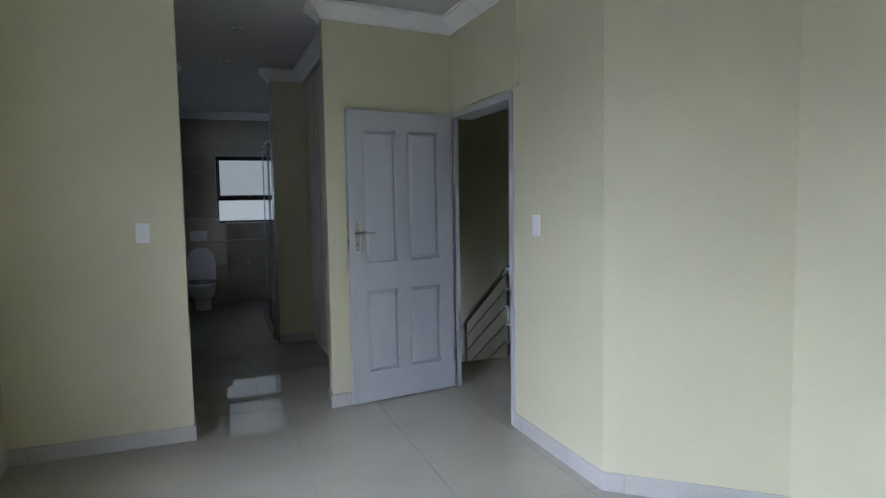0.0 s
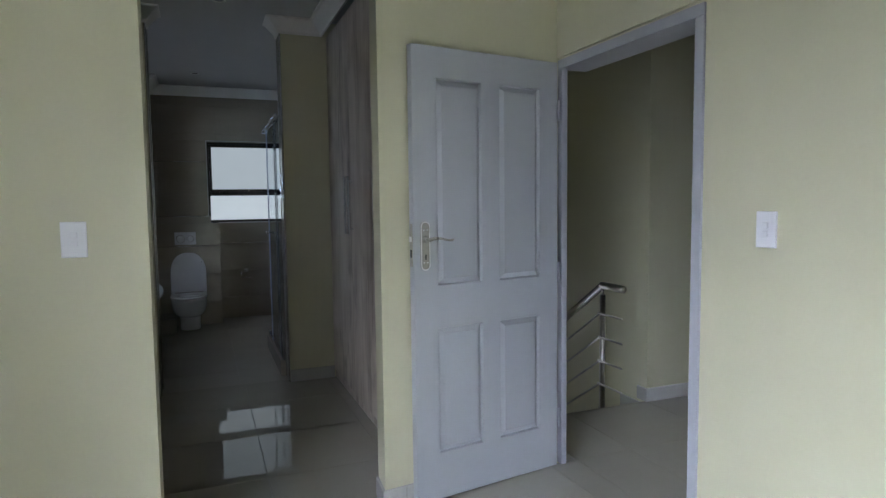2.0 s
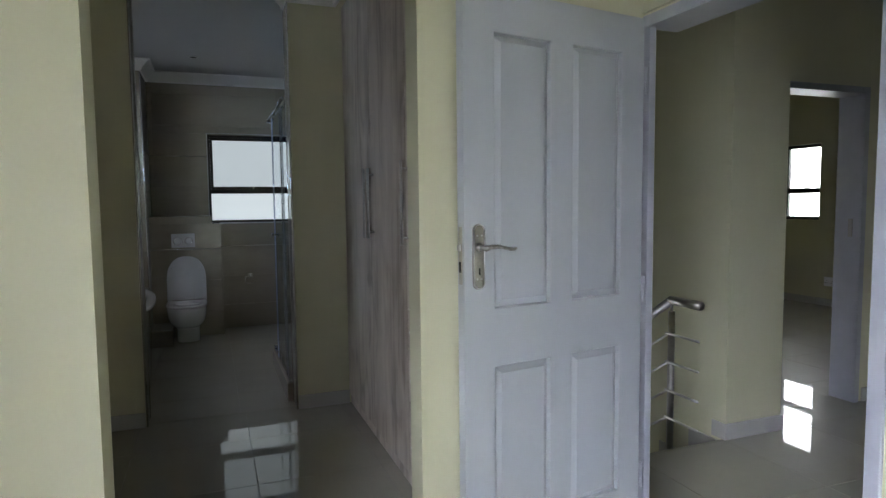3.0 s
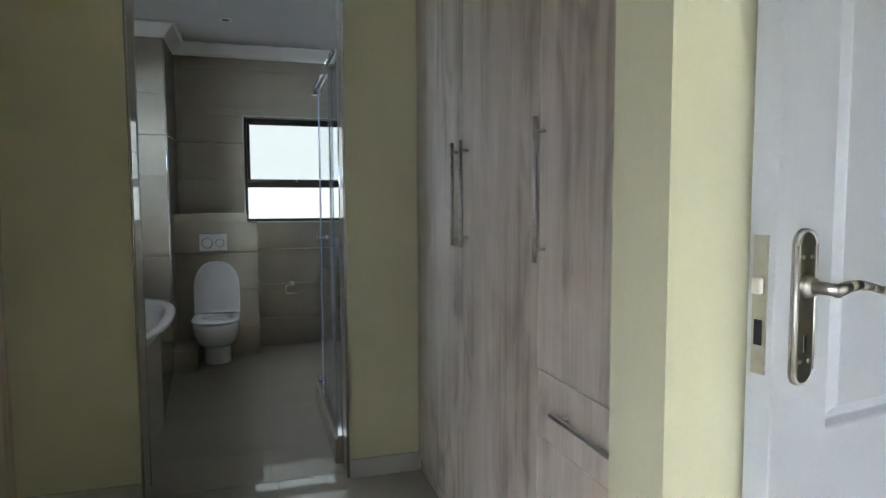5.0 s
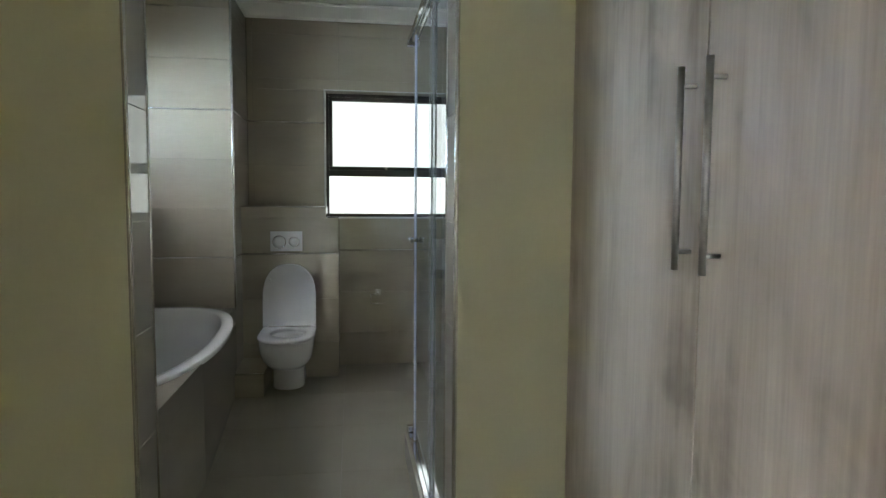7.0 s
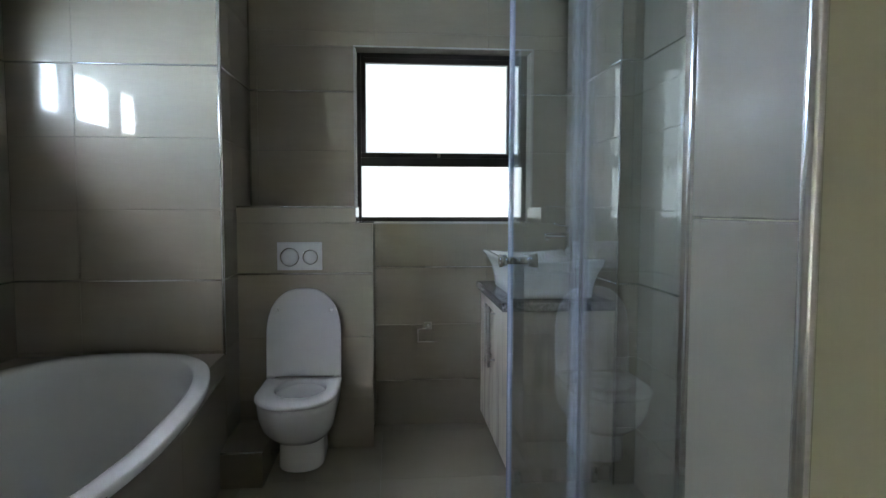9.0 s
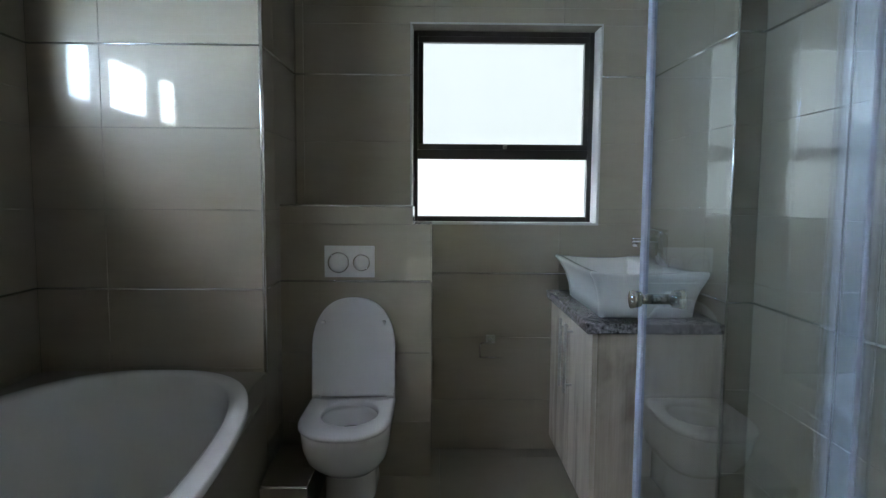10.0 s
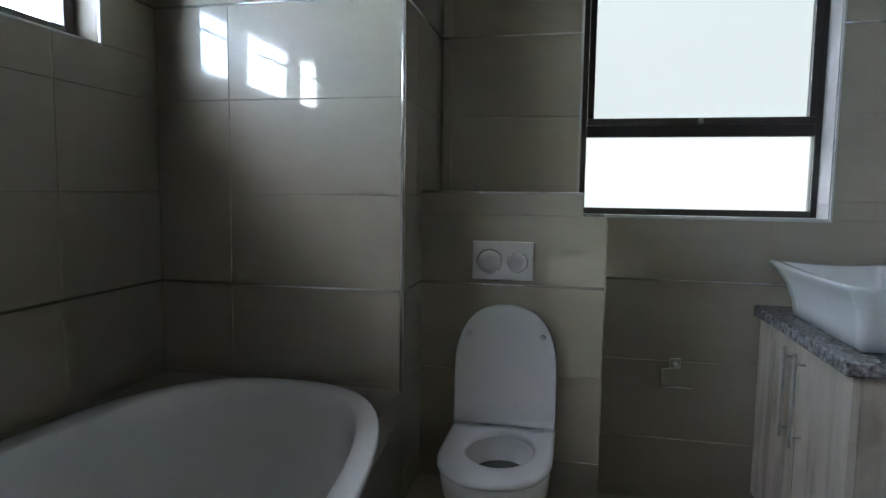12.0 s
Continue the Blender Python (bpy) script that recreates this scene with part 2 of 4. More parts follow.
def holed(axis, c0, c1, u0, u1, z0, z1, holes=()):
    """A wall slab from c0 to c1 across, u0 to u1 along, with rectangular openings (ua, ub, za, zb) right through it."""
    us = sorted({u0, u1, *[h[0] for h in holes], *[h[1] for h in holes]})
    zs = sorted({z0, z1, *[h[2] for h in holes], *[h[3] for h in holes]})
    bm = bmesh.new()
    grid = {}
    solid = lambda i, j: 0 <= i < len(us) - 1 and 0 <= j < len(zs) - 1 and not any(
        h[0] <= (us[i] + us[i + 1]) / 2 <= h[1] and h[2] <= (zs[j] + zs[j + 1]) / 2 <= h[3] for h in holes)

    def v(i, j, k):
        if (i, j, k) not in grid:
            c, u = (c0, c1)[k], us[i]
            grid[i, j, k] = bm.verts.new((c, u, zs[j]) if axis == "x" else (u, c, zs[j]))
        return grid[i, j, k]
    for i in range(len(us) - 1):
        for j in range(len(zs) - 1):
            if not solid(i, j):
                continue
            for k in (0, 1):
                bm.faces.new((v(i, j, k), v(i + 1, j, k), v(i + 1, j + 1, k), v(i, j + 1, k)))
            for di, dj, e in ((-1, 0, ((i, j), (i, j + 1))), (1, 0, ((i + 1, j), (i + 1, j + 1))), (0, -1, ((i, j), (i + 1, j))), (0, 1, ((i, j + 1), (i + 1, j + 1)))):
                if not solid(i + di, j + dj):
                    bm.faces.new((v(*e[0], 0), v(*e[1], 0), v(*e[1], 1), v(*e[0], 1)))
    return bm


H = 2.73          # ceiling
CB = 2.625        # cornice foot
XD = 1.90         # doorway wall
YA = 2.44         # switch wall
YP = 2.84         # pier beside the doorway
YN = 4.905        # nibs before the bathroom
XW = 1.12         # corner of nib and wardrobe
XF = 1.135        # wardrobe fronts

# ---- walls ----
wall = lambda n, bm, label="cream painted plaster wall": setting(n, bm, M_WALL, label, "wall")
bed_left = wall("wall_west", holed("x", -1.08, -0.93, -4.2, YA, -0.1, H, [(-2.2, 1.1, 0.02, 2.02)]), "cream painted bedroom wall with a wide window opening")
wall("wall_south", box((-1.08, -4.35, -0.1), (2.65, -4.2, H)))
wall("wall_switch", box((-1.35, YA, -0.1), (0.028, YA + 0.15, H)), "cream painted wall end beside the dressing passage")
wall("wall_east", box((2.5, -4.2, -0.1), (2.65, 0.43, H)))
wall("wall_bay", prism([(1.90, 0.955), (2.5, 0.43), (2.65, 0.43), (2.65, 0.58), (2.05, 1.10), (1.90, 1.10)], -0.1, H), "cream painted angled wall")
wall("wall_doorway", holed("x", XD, XD + 0.15, 1.10, YP, -0.1, H, [(1.873, YP, -0.1, 2.065)]), "cream painted wall with a doorway")
wall("wall_lintel", box((XD - 0.018, 1.785, 2.075), (XD, YP - 0.008, H), 0.004), "cream plaster band over the doorway")
wall("wall_pier", prism([(0.915, 2.690), (XD + 0.012, YP), (XD + 0.012, YP + 0.14), (0.925, YP)], -0.1, H), "cream painted pier between passage and doorway")
wall("wall_stair_head", box((1.95, 3.25, -2.6), (3.12, 3.38, -0.121)))
wall("wall_wardrobe_back", box((1.75, YP + 0.14, -2.6), (1.95, 8.15, H)))
wall_nib_r = wall("wall_nib_right", box((0.795, YN, -0.1), (1.75, YN + 0.17, H)), "cream painted nib wall beside the bathroom opening")
wall_nib_l = wall("wall_nib_left", box((-1.35, YN + 0.015, -0.1), (-0.125, YN + 0.18, H)), "cream painted nib wall beside the bathroom opening")
wall("wall_passage_west", box((-1.35, YA + 0.15, -0.1), (-1.2, YN + 0.015, H)))
bath_left = wall("wall_bath_west", holed("x", -1.36, -1.21, YN + 0.18, 8.15, -0.1, H, [(5.62, 7.11, 1.69, 2.05)]), "tiled bathroom wall with a high strip window")
bath_end = wall("wall_bath_end", box((-1.21, 7.387, -0.1), (-0.296, 7.96, H)), "tiled wall at the end of the bath")
bath_back = wall("wall_bath_north", holed("y", 7.96, 8.15, -1.21, 1.75, -0.1, H, [(0.285, 1.205, 1.155, 2.115)]), "tiled bathroom wall with a window")
bath_right = wall("wall_bath_east", box((1.485, 7.12, -0.1), (1.75, 7.96, H)), "tiled wall behind the vanity")
shower_right = wall("wall_shower", box((1.58, YN + 0.17, -0.1), (1.75, 7.12, H)), "tiled shower wall")
box_wall = wall("wall_cistern", box((0.293, 7.644, -0.1), (0.376, 7.96, 1.152), 0, box((-0.296, 7.644, -0.1), (0.293, 7.96, 1.232))), "tiled half-height cistern wall stepped down under the window")
for w in (bath_left, bath_end, bath_back, bath_right, shower_right, box_wall):
    w.data.materials[0] = M_GROUTW
# landing and far room
wall("wall_stair", box((2.97, 3.44, -2.6), (3.12, 7.2, H)), "cream painted stairwell wall")
wall("wall_stair_end", holed("y", 7.2, 7.35, 1.95, 2.97, -2.6, H, [(2.0, 2.92, -1.7, 0.3)]), "cream painted stairwell wall with an unseen opening added for light")
wall("wall_landing_pier", box((3.12, 3.44, -0.1), (3.385, 3.62, H)), "cream painted pier on the landing")
wall("wall_landing_far", holed("y", 3.62, 3.77, 3.12, 7.55, -0.1, H, [(3.385, 4.28, -0.1, 2.05)]), "cream painted wall with an open doorway")
wall("wall_landing_east", box((4.48, 1.10, -0.1), (4.63, 3.62, H)))
wall("wall_landing_south", box((2.05, 0.95, -0.1), (4.63, 1.10, H)))
far_east = wall("wall_far_east", holed("x", 7.55, 7.70, 3.62, 9.0, -0.1, H, [(6.50, 7.06, 1.08, 2.06), (5.66, 6.22, 1.08, 2.06)]), "cream painted far room wall with a window")
wall("wall_far_north", box((3.12, 9.0, -0.1), (7.70, 9.15, H)))
wall("wall_far_west", box((2.97, 7.2, -0.1), (3.12, 9.15, H)))
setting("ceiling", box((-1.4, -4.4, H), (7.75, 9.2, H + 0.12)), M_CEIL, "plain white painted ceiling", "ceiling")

# ---- cornices: white coved moulding ----
COVE = [(0, CB), (0.014, CB), (0.018, CB + 0.018), (0.034, CB + 0.038), (0.066, CB + 0.070), (0.082, CB + 0.086), (0.100, CB + 0.09), (0.100, H - 0.001), (0, H - 0.001)]
for pts in ([(-0.93, -4.2), (2.5, -4.2), (2.5, 0.43), (XD, 0.955), (XD, 1.785), (XD - 0.018, 1.785), (XD - 0.018, YP - 0.012), (0.915, 2.690), (0.925, YP), (XW - 0.02, YP + 0.06), (XW - 0.02, YN), (0.787, YN), (0.787, YN + 0.17)],
            [(-0.117, YN + 0.18), (-0.117, YN + 0.015), (-0.60, YN + 0.015), (-0.60, YA + 0.15), (0.028, YA + 0.15), (0.028, YA), (-0.93, YA), (-0.93, -4.2)],
            [(0.787, YN + 0.17), (1.57, YN + 0.17), (1.57, 7.11), (1.475, 7.11), (1.475, 7.95), (-0.286, 7.95), (-0.286, 7.377), (-1.2, 7.377), (-1.2, YN + 0.18), (-0.117, YN + 0.18)],
            [(2.05, 2.965), (2.05, 1.10), (4.48, 1.10), (4.48, 3.62), (3.385, 3.62), (3.385, 3.44), (2.97, 3.44), (2.97, 7.2)]):
    setting("cornice", sweep(pts, COVE), M_CORN, "white coved plaster cornice", "cornice")


# ---- floors ----
TILES = {}


def tile_mesh(name, a, b, depth, material, chamfer=0.0015):
    """A slab a by b, its face up at z 0, with a fine chamfer."""
    key = (name, material.name, round(a, 3), round(b, 3))
    if key not in TILES:
        c = chamfer
        ring = lambda i, z: [(i, i, z), (a - i, i, z), (a - i, b - i, z), (i, b - i, z)]
        TILES[key] = mesh_of(name, loft([ring(0, -depth), ring(0, -c), ring(c, 0)]), material)
    return TILES[key]


def minus(rects, hole):
    out = []
    for a, b, c, d in rects:
        ha, hb, hc, hd = max(a, hole[0]), min(b, hole[1]), max(c, hole[2]), min(d, hole[3])
        if ha >= hb or hc >= hd:
            out.append((a, b, c, d))
            continue
        out += [r for r in ((a, b, c, hc), (a, b, hd, d), (a, ha, hc, hd), (hb, b, hc, hd)) if r[1] - r[0] > 0.012 and r[3] - r[2] > 0.012]
    return out


def cuts(lo, hi, origin, step):
    k = math.floor((lo - origin) / step) + 1
    out = [lo]
    while origin + k * step < hi - 0.015:
        if origin + k * step > lo + 0.015:
            out.append(origin + k * step)
        k += 1
    return out + [hi]


def lay(parent, name, m, us, vs, material, joint=0.0013, depth=0.008, holes=()):
    """Lays tiles over the cells of us by vs in the plane of the pose m (its z is the face's normal)."""
    for a, b in zip(us, us[1:]):
        for c, d in zip(vs, vs[1:]):
            cells = [(a, b, c, d)]
            for h in holes:
                cells = minus(cells, h)
            for e, f, g, i in cells:
                j = joint / 2
                ob = new(name, tile_mesh(name, f - e - joint, i - g - joint, depth, material))
                ob.parent = parent
                ob.matrix_basis = m @ Matrix.Translation((e + j, g + j, 0))


def slab(name, lo, hi, label):
    return setting(name, box((*lo, -0.12), (*hi, -0.003)), M_GROUT, label, "floor")


f_bed = slab("floor_bedroom", (-1.08, -4.35), (2.0, YP - 0.02), "polished cream porcelain tile floor")
f_pass = slab("floor_passage", (-1.35, YP - 0.02), (1.75, YN + 0.06), "polished cream porcelain tile floor")
f_bath = slab("floor_bathroom", (-1.36, YN + 0.06), (1.75, 8.1), "taupe tile floor")
f_land = slab("floor_landing", (2.0, 0.95), (4.63, 3.45), "polished cream porcelain tile floor")
f_far = slab("floor_far_room", (3.0, 3.45), (7.7, 9.1), "polished cream porcelain tile floor")
slab("floor_bay", (2.0, -4.35), (2.65, 0.95), "polished cream porcelain tile floor")
setting("floor_downstairs", box((1.9, 3.0, -2.79), (3.2, 7.4, -2.6)), M_FLOOR, "dim tiled floor at the foot of the stairs", "floor")

# ---- window frames and panes ----
def window(name, label, axis, inner, u0, u1, z0, z1, splits_u=(), splits_z=(), bar=0.045, depth=0.05, pane=M_PANE, sash=None):
    """An aluminium window in a wall: inner is the frame's room face across the wall, outwards positive by sign of depth."""
    w = tagged(thing(name, label, "window"), kind="structure")
    P = (lambda c, u, z: (c, u, z)) if axis == "x" else (lambda c, u, z: (u, c, z))
    i0, i1 = min(inner, inner + depth), max(inner, inner + depth)
    def bar_box(n, ua, ub, za, zb):
        a, b = P(i0, ua, za), P(i1, ub, zb)
        part(n, box(a, b, 0.003), M_BLACK, w)
    bar_box("window_frame", u0, u0 + bar, z0, z1)
    bar_box("window_frame", u1 - bar, u1, z0, z1)
    bar_box("window_frame", u0 + bar, u1 - bar, z0, z0 + bar)
    bar_box("window_frame", u0 + bar, u1 - bar, z1 - bar, z1)
    for u, t in splits_u:
        bar_box("mullion", u - t / 2, u + t / 2, z0 + bar, z1 - bar)
    for z, t in splits_z:
        bar_box("transom", u0 + bar, u1 - bar, z - t / 2, z + t / 2)
    ul = [u0 + bar * 0.7] + [x for u, t in splits_u for x in (u,)] + [u1 - bar * 0.7]
    zl = [z0 + bar * 0.7] + [z for z, t in splits_z] + [z1 - bar * 0.7]
    mid = (i0 + i1) / 2
    for a, b in zip(ul, ul[1:]):
        for c, d in zip(zl, zl[1:]):
            ob = part("pane", box(P(mid - 0.003, a + 0.004, c + 0.004), P(mid + 0.003, b - 0.004, d - 0.004)), pane, w, "obscure glass pane" if pane is M_PANE else "clear glass pane")
            ob.visible_shadow = False
    return w


w1 = window("window_1", "dark bronze aluminium window with two obscure glass panes", "y", 8.075, 0.2852, 1.2048, 1.1587, 2.1148, splits_z=[(1.501, 0.047)], bar=0.026)
for lo, hi in (((0.312, 8.069, 1.525), (1.178, 8.108, 1.553)), ((0.312, 8.069, 2.058), (1.178, 8.108, 2.088)), ((0.312, 8.069, 1.553), (0.338, 8.108, 2.058)), ((1.152, 8.069, 1.553), (1.178, 8.108, 2.058))):
    part("sash", box(lo, hi, 0.003), M_BLACK, w1, "top-hung dark sash")
for ob in w1.children:
    if ob.name.startswith("pane") and min(v.co.z for v in ob.data.vertices) < 1.4:
        ob.data.materials[0] = M_PANEL
part("catch", box((0.745, 8.054, 1.528), (0.765, 8.070, 1.548), 0.003), M_NICKEL, w1, "small metal catch")
window("window_2", "dark bronze aluminium strip window with three panes", "x", -1.285, 5.6202, 7.1098, 1.6902, 2.0498, splits_u=[(6.05, 0.09), (6.645, 0.11)], bar=0.045, depth=-0.05, pane=M_PANE2)
window("window_3", "dark aluminium window of the far room", "x", 7.62, 6.5002, 7.0598, 1.0802, 2.0598, splits_z=[(1.46, 0.07)], bar=0.045, pane=M_CLEAR)
window("window_6", "dark aluminium window of the far room", "x", 7.62, 5.6602, 6.2198, 1.0802, 2.0598, splits_z=[(1.46, 0.07)], bar=0.045, pane=M_CLEAR)
window("window_4", "wide dark aluminium sliding window of the bedroom", "x", -1.0, -2.1998, 1.0998, 0.0202, 2.0198, splits_u=[(-0.55, 0.08)], bar=0.06, depth=-0.05, pane=M_CLEAR)
# Unseen window with a glow panel behind, added to brighten the stair wall.
window("window_unseen_stair", "unseen dark aluminium window added to light the stairwell", "y", 7.26, 1.9998, 2.9198, -1.6998, 0.2998, splits_z=[(-0.7, 0.07)], bar=0.05, pane=M_CLEAR)
for lo, hi, m in (((-3.5, 10.4, 0.2), (5.0, 10.42, 6.0), M_SKYB), ((-2.02, 3.4, 1.64), (-2.0, 7.2, 2.32), M_SKYS), ((9.8, 2.5, 0.2), (9.82, 11.0, 5.0), M_SKYF), ((1.96, 8.4, -2.0), (2.96, 8.42, 1.4), M_STAIRFILL),
                  ((-34.0, -60.0, 2.5), (-33.9, 60.0, 42.0), M_SKYD)):
    setting("backdrop", box(lo, hi), m, "glowing sky panel set outside a window", "sky")
setting("ground", box((-160, -160, -3.0), (160, 160, -2.8)), M_EARTH, "dull ground far below the windows", "ground")

# ---- trims and skirting ----
SK = [(0, 0), (0.012, 0), (0.012, 0.084), (0.009, 0.09), (0, 0.09)]
for pts in ([(2.5, -4.2), (2.5, 0.43), (XD, 0.955), (XD, 1.868)], [(1.86, YP - 0.012), (0.915, 2.690), (0.925, YP)], [(XF, YN), (0.795, YN)],
            [(-0.125, YN + 0.015), (-0.60, YN + 0.015)], [(-0.6, YA + 0.15), (0.028, YA + 0.15), (0.028, YA), (-0.93, YA), (-0.93, -0.9)],
            [(3.385, 3.62), (3.385, 3.44), (2.97, 3.44), (2.97, 3.53)], [(4.48, 3.62), (4.32, 3.62)], [(7.55, 3.77), (7.55, 9.0)]):
    board = setting("baseboard", sweep(pts, SK), M_SKIRT, "grey porcelain tile skirting", "baseboard")
    for (xa, ya), (xb, yb) in zip(pts, pts[1:]):
        run = math.hypot(xb - xa, yb - ya)
        for k in range(1, int(run / 0.6) + 1):
            d = run - 0.6 * k + 0.5
            if 0.06 < d < run - 0.06:
                joint = box((-0.0009, 0.004, 0.001), (0.0009, 0.0124, 0.0845))
                bmesh.ops.transform(joint, matrix=pose(xa + (xb - xa) * d / run, ya + (yb - ya) * d / run, 0, 0, 0, math.degrees(math.atan2(yb - ya, xb - xa))), verts=joint.verts)
                part("joint", joint, M_GROUTW, board, "dark grout joint")


def strip(lo, hi, label="thin chrome tile trim"):
    """A half-round chrome strip along the longest side of the given box."""
    mid = [(p + q) / 2 for p, q in zip(lo, hi)]
    k = max(range(3), key=lambda i: hi[i] - lo[i])
    ends = [list(mid), list(mid)]
    ends[0][k], ends[1][k] = lo[k], hi[k]
    setting("trim", rod(ends[0], ends[1], 0.005, None, 12), M_TRIM, label, "trim", True)


for z in (0.905, 1.872):
    a, b = z - 0.004, z + 0.004
    strip((-1.196, 7.3745, a), (-0.290, 7.379, b))
    if z > 1.2:
        strip((-0.284, 7.9475, a), (0.283, 7.952, b))
        strip((1.207, 7.9475, a), (1.473, 7.952, b))
        strip((-0.288, 7.382, a), (-0.2835, 7.946, b))
    else:
        strip((0.390, 7.9475, a), (1.473, 7.952, b))
        strip((-0.282, 7.6315, a), (0.382, 7.636, b))
        strip((-0.288, 7.382, a), (-0.2835, 7.630, b))
    strip((-1.202, 5.10, a), (-1.1975, 7.373, b))
    strip((1.4725, 7.114, a), (1.477, 7.946, b))
    strip((1.5675, 5.10, a), (1.572, 7.106, b))
    strip((1.480, 7.1075, a), (1.566, 7.112, b))
setting("trim", rod((-0.287, 7.378, 0.56), (-0.287, 7.378, 2.62), 0.008), M_TRIM, "rounded chrome corner trim of the tiled column", "trim", True)
setting("trim", box((0.382, 7.6305, 0.0), (0.3885, 7.638, 1.163), 0.001), M_TILE, "taupe corner trim of the cistern wall", "trim")
strip((-0.284, 7.6315, 1.2375), (0.302, 7.636, 1.2455))
strip((1.4715, 7.1065, 0.0), (1.479, 7.114, 2.62), "chrome corner trim of the shower wall")
setting("trim", rod((0.787, YN + 0.001, 0.0), (0.788, YN + 0.001, 2.62), 0.007), M_TRIM, "rounded chrome corner trim of the nib wall", "trim", True)
setting("trim", rod((0.788, YN + 0.177, 0.0), (0.789, YN + 0.176, 2.62), 0.007), M_TRIM, "rounded chrome corner trim of the nib wall", "trim", True)
strip((-0.119, YN + 0.011, 0.0), (-0.1115, YN + 0.019, 2.62), "chrome corner trim of the nib wall")
strip((-0.119, YN + 0.184, 0.0), (-0.1115, YN + 0.192, 2.62), "chrome corner trim of the nib wall")
for lo, hi in (((0.277, 7.946, 1.147), (1.213, 7.956, 1.155)), ((0.277, 7.946, 2.115), (1.213, 7.956, 2.123)), ((0.277, 7.946, 1.155), (0.285, 7.956, 2.115)), ((1.205, 7.946, 1.155), (1.213, 7.956, 2.115))):
    setting("trim", box(lo, hi, 0.002), M_REVEAL, "white edge trim round the window reveal", "trim")
for lo, hi in (((-1.204, 5.612, 1.682), (-1.196, 7.118, 1.69)), ((-1.204, 7.11, 1.69), (-1.196, 7.118, 2.05))):
    setting("trim", box(lo, hi, 0.002), M_REVEAL, "white edge trim round the strip window", "trim")
# painted reveals inside the two bathroom windows
for lo, hi in (((0.277, 7.957, 1.148), (1.213, 8.15, 1.1585)), ((1.2015, 7.957, 1.158), (1.2055, 8.075, 2.112)), ((0.2845, 7.957, 1.158), (0.2885, 8.075, 2.112))):
    setting("window_sill", box(lo, hi), M_REVEAL, "white painted window reveal", "window sill")

# ---- door ----
frame_d = tagged(thing("door_frame_1", "lilac-grey painted steel door frame", "door frame"), kind="structure")
part("jamb", box((XD - 0.010, 1.868, 0), (XD + 0.160, 1.913, 2.02), 0.004), M_FRAME, frame_d)
part("jamb", box((XD - 0.010, 2.795, 0), (XD + 0.022, YP - 0.001, 2.02), 0.004), M_FRAME, frame_d)
part("head", box((XD - 0.010, 1.868, 2.02), (XD + 0.160, YP - 0.001, 2.066), 0.004), M_FRAME, frame_d)
part("strike_plate", box((XD + 0.02, 1.912, 1.10), (XD + 0.045, 1.916, 1.20), 0.001), M_NICKEL, frame_d)

door = tagged(thing("door_1", "lilac-grey painted four-panel door standing open", "door", (1.858, 2.786, 0.01), 189.4), kind="structure")
W, HT, TH = 0.815, 2.032, 0.04
PANELS = [(W - 0.36, W - 0.12, 0.215, 0.79), (W - 0.70, W - 0.46, 0.215, 0.79), (W - 0.36, W - 0.12, 0.985, 1.895), (W - 0.70, W - 0.46, 0.985, 1.895)]
leaf = part("leaf", holed("y", -TH, 0, 0, W, 0, HT, PANELS), M_DOOR, door)
bev = leaf.modifiers.new("edge", "BEVEL")
bev.width, bev.segments, bev.limit_method, bev.angle_limit = 0.002, 2, "ANGLE", radians(50)
for a, b, c, d in PANELS:
    ring = lambda i, y: [(a + i, y, c + i), (b - i, y, c + i), (b - i, y, d - i), (a + i, y, d - i)]
    steps = [(0.0, -0.001), (0.0015, -0.002), (0.0026, -0.0175), (0.0055, -0.0182), (0.027, -0.0034), (0.0285, -0.0016)]
    part("panel", loft([ring(i, -TH - y) for i, y in steps[::-1]] + [ring(i, y) for i, y in steps]), M_DOOR, leaf)
handle = part("handle_plate", loft([[(W - 0.055 + r * 0.0235 * math.cos(t) * k, y, 1.165 + (0.085 if math.sin(t) >= 0 else -0.085) + r * 0.0235 * math.sin(t) * k) for t in [2 * math.pi * i / 32 + 0.05 for i in range(32)]]
                                    for k, r, y in ((1, 1, 0.0), (1, 1, 0.003), (0.86, 1, 0.004), (0.80, 1, 0.0065), (0.66, 1, 0.0075))]), M_NICKEL, door, "satin nickel backplate")
rim = [(W - 0.055 + 0.0205 * math.cos(t), 1.165 + (0.085 if math.sin(t) >= 0 else -0.085) + 0.0205 * math.sin(t)) for t in [2 * math.pi * i / 40 + 0.04 for i in range(40)]]
rope = bmesh.new()
for (xa, za), (xb, zb) in zip(rim, rim[1:] + rim[:1]):
    rod((xa, 0.006, za), (xb, 0.006, zb), 0.0026, rope, 8)
part("beaded_rim", rope, M_STEEL, handle, "bright rope-moulded edge", True)
for z in (1.235, 1.092):
    for dx in (-0.009, 0.009):
        part("screw", rod((W - 0.055 + dx, 0.006, z), (W - 0.055 + dx, 0.0088, z), 0.003, None, 10), M_STEEL, handle)
part("rose", rod((W - 0.055, 0.006, 1.195), (W - 0.055, 0.018, 1.195), 0.0165, None, 20, 0.013), M_NICKEL, handle, "", True)
lever = rod((W - 0.055, 0.005, 1.195), (W - 0.055, 0.052, 1.195), 0.0085)
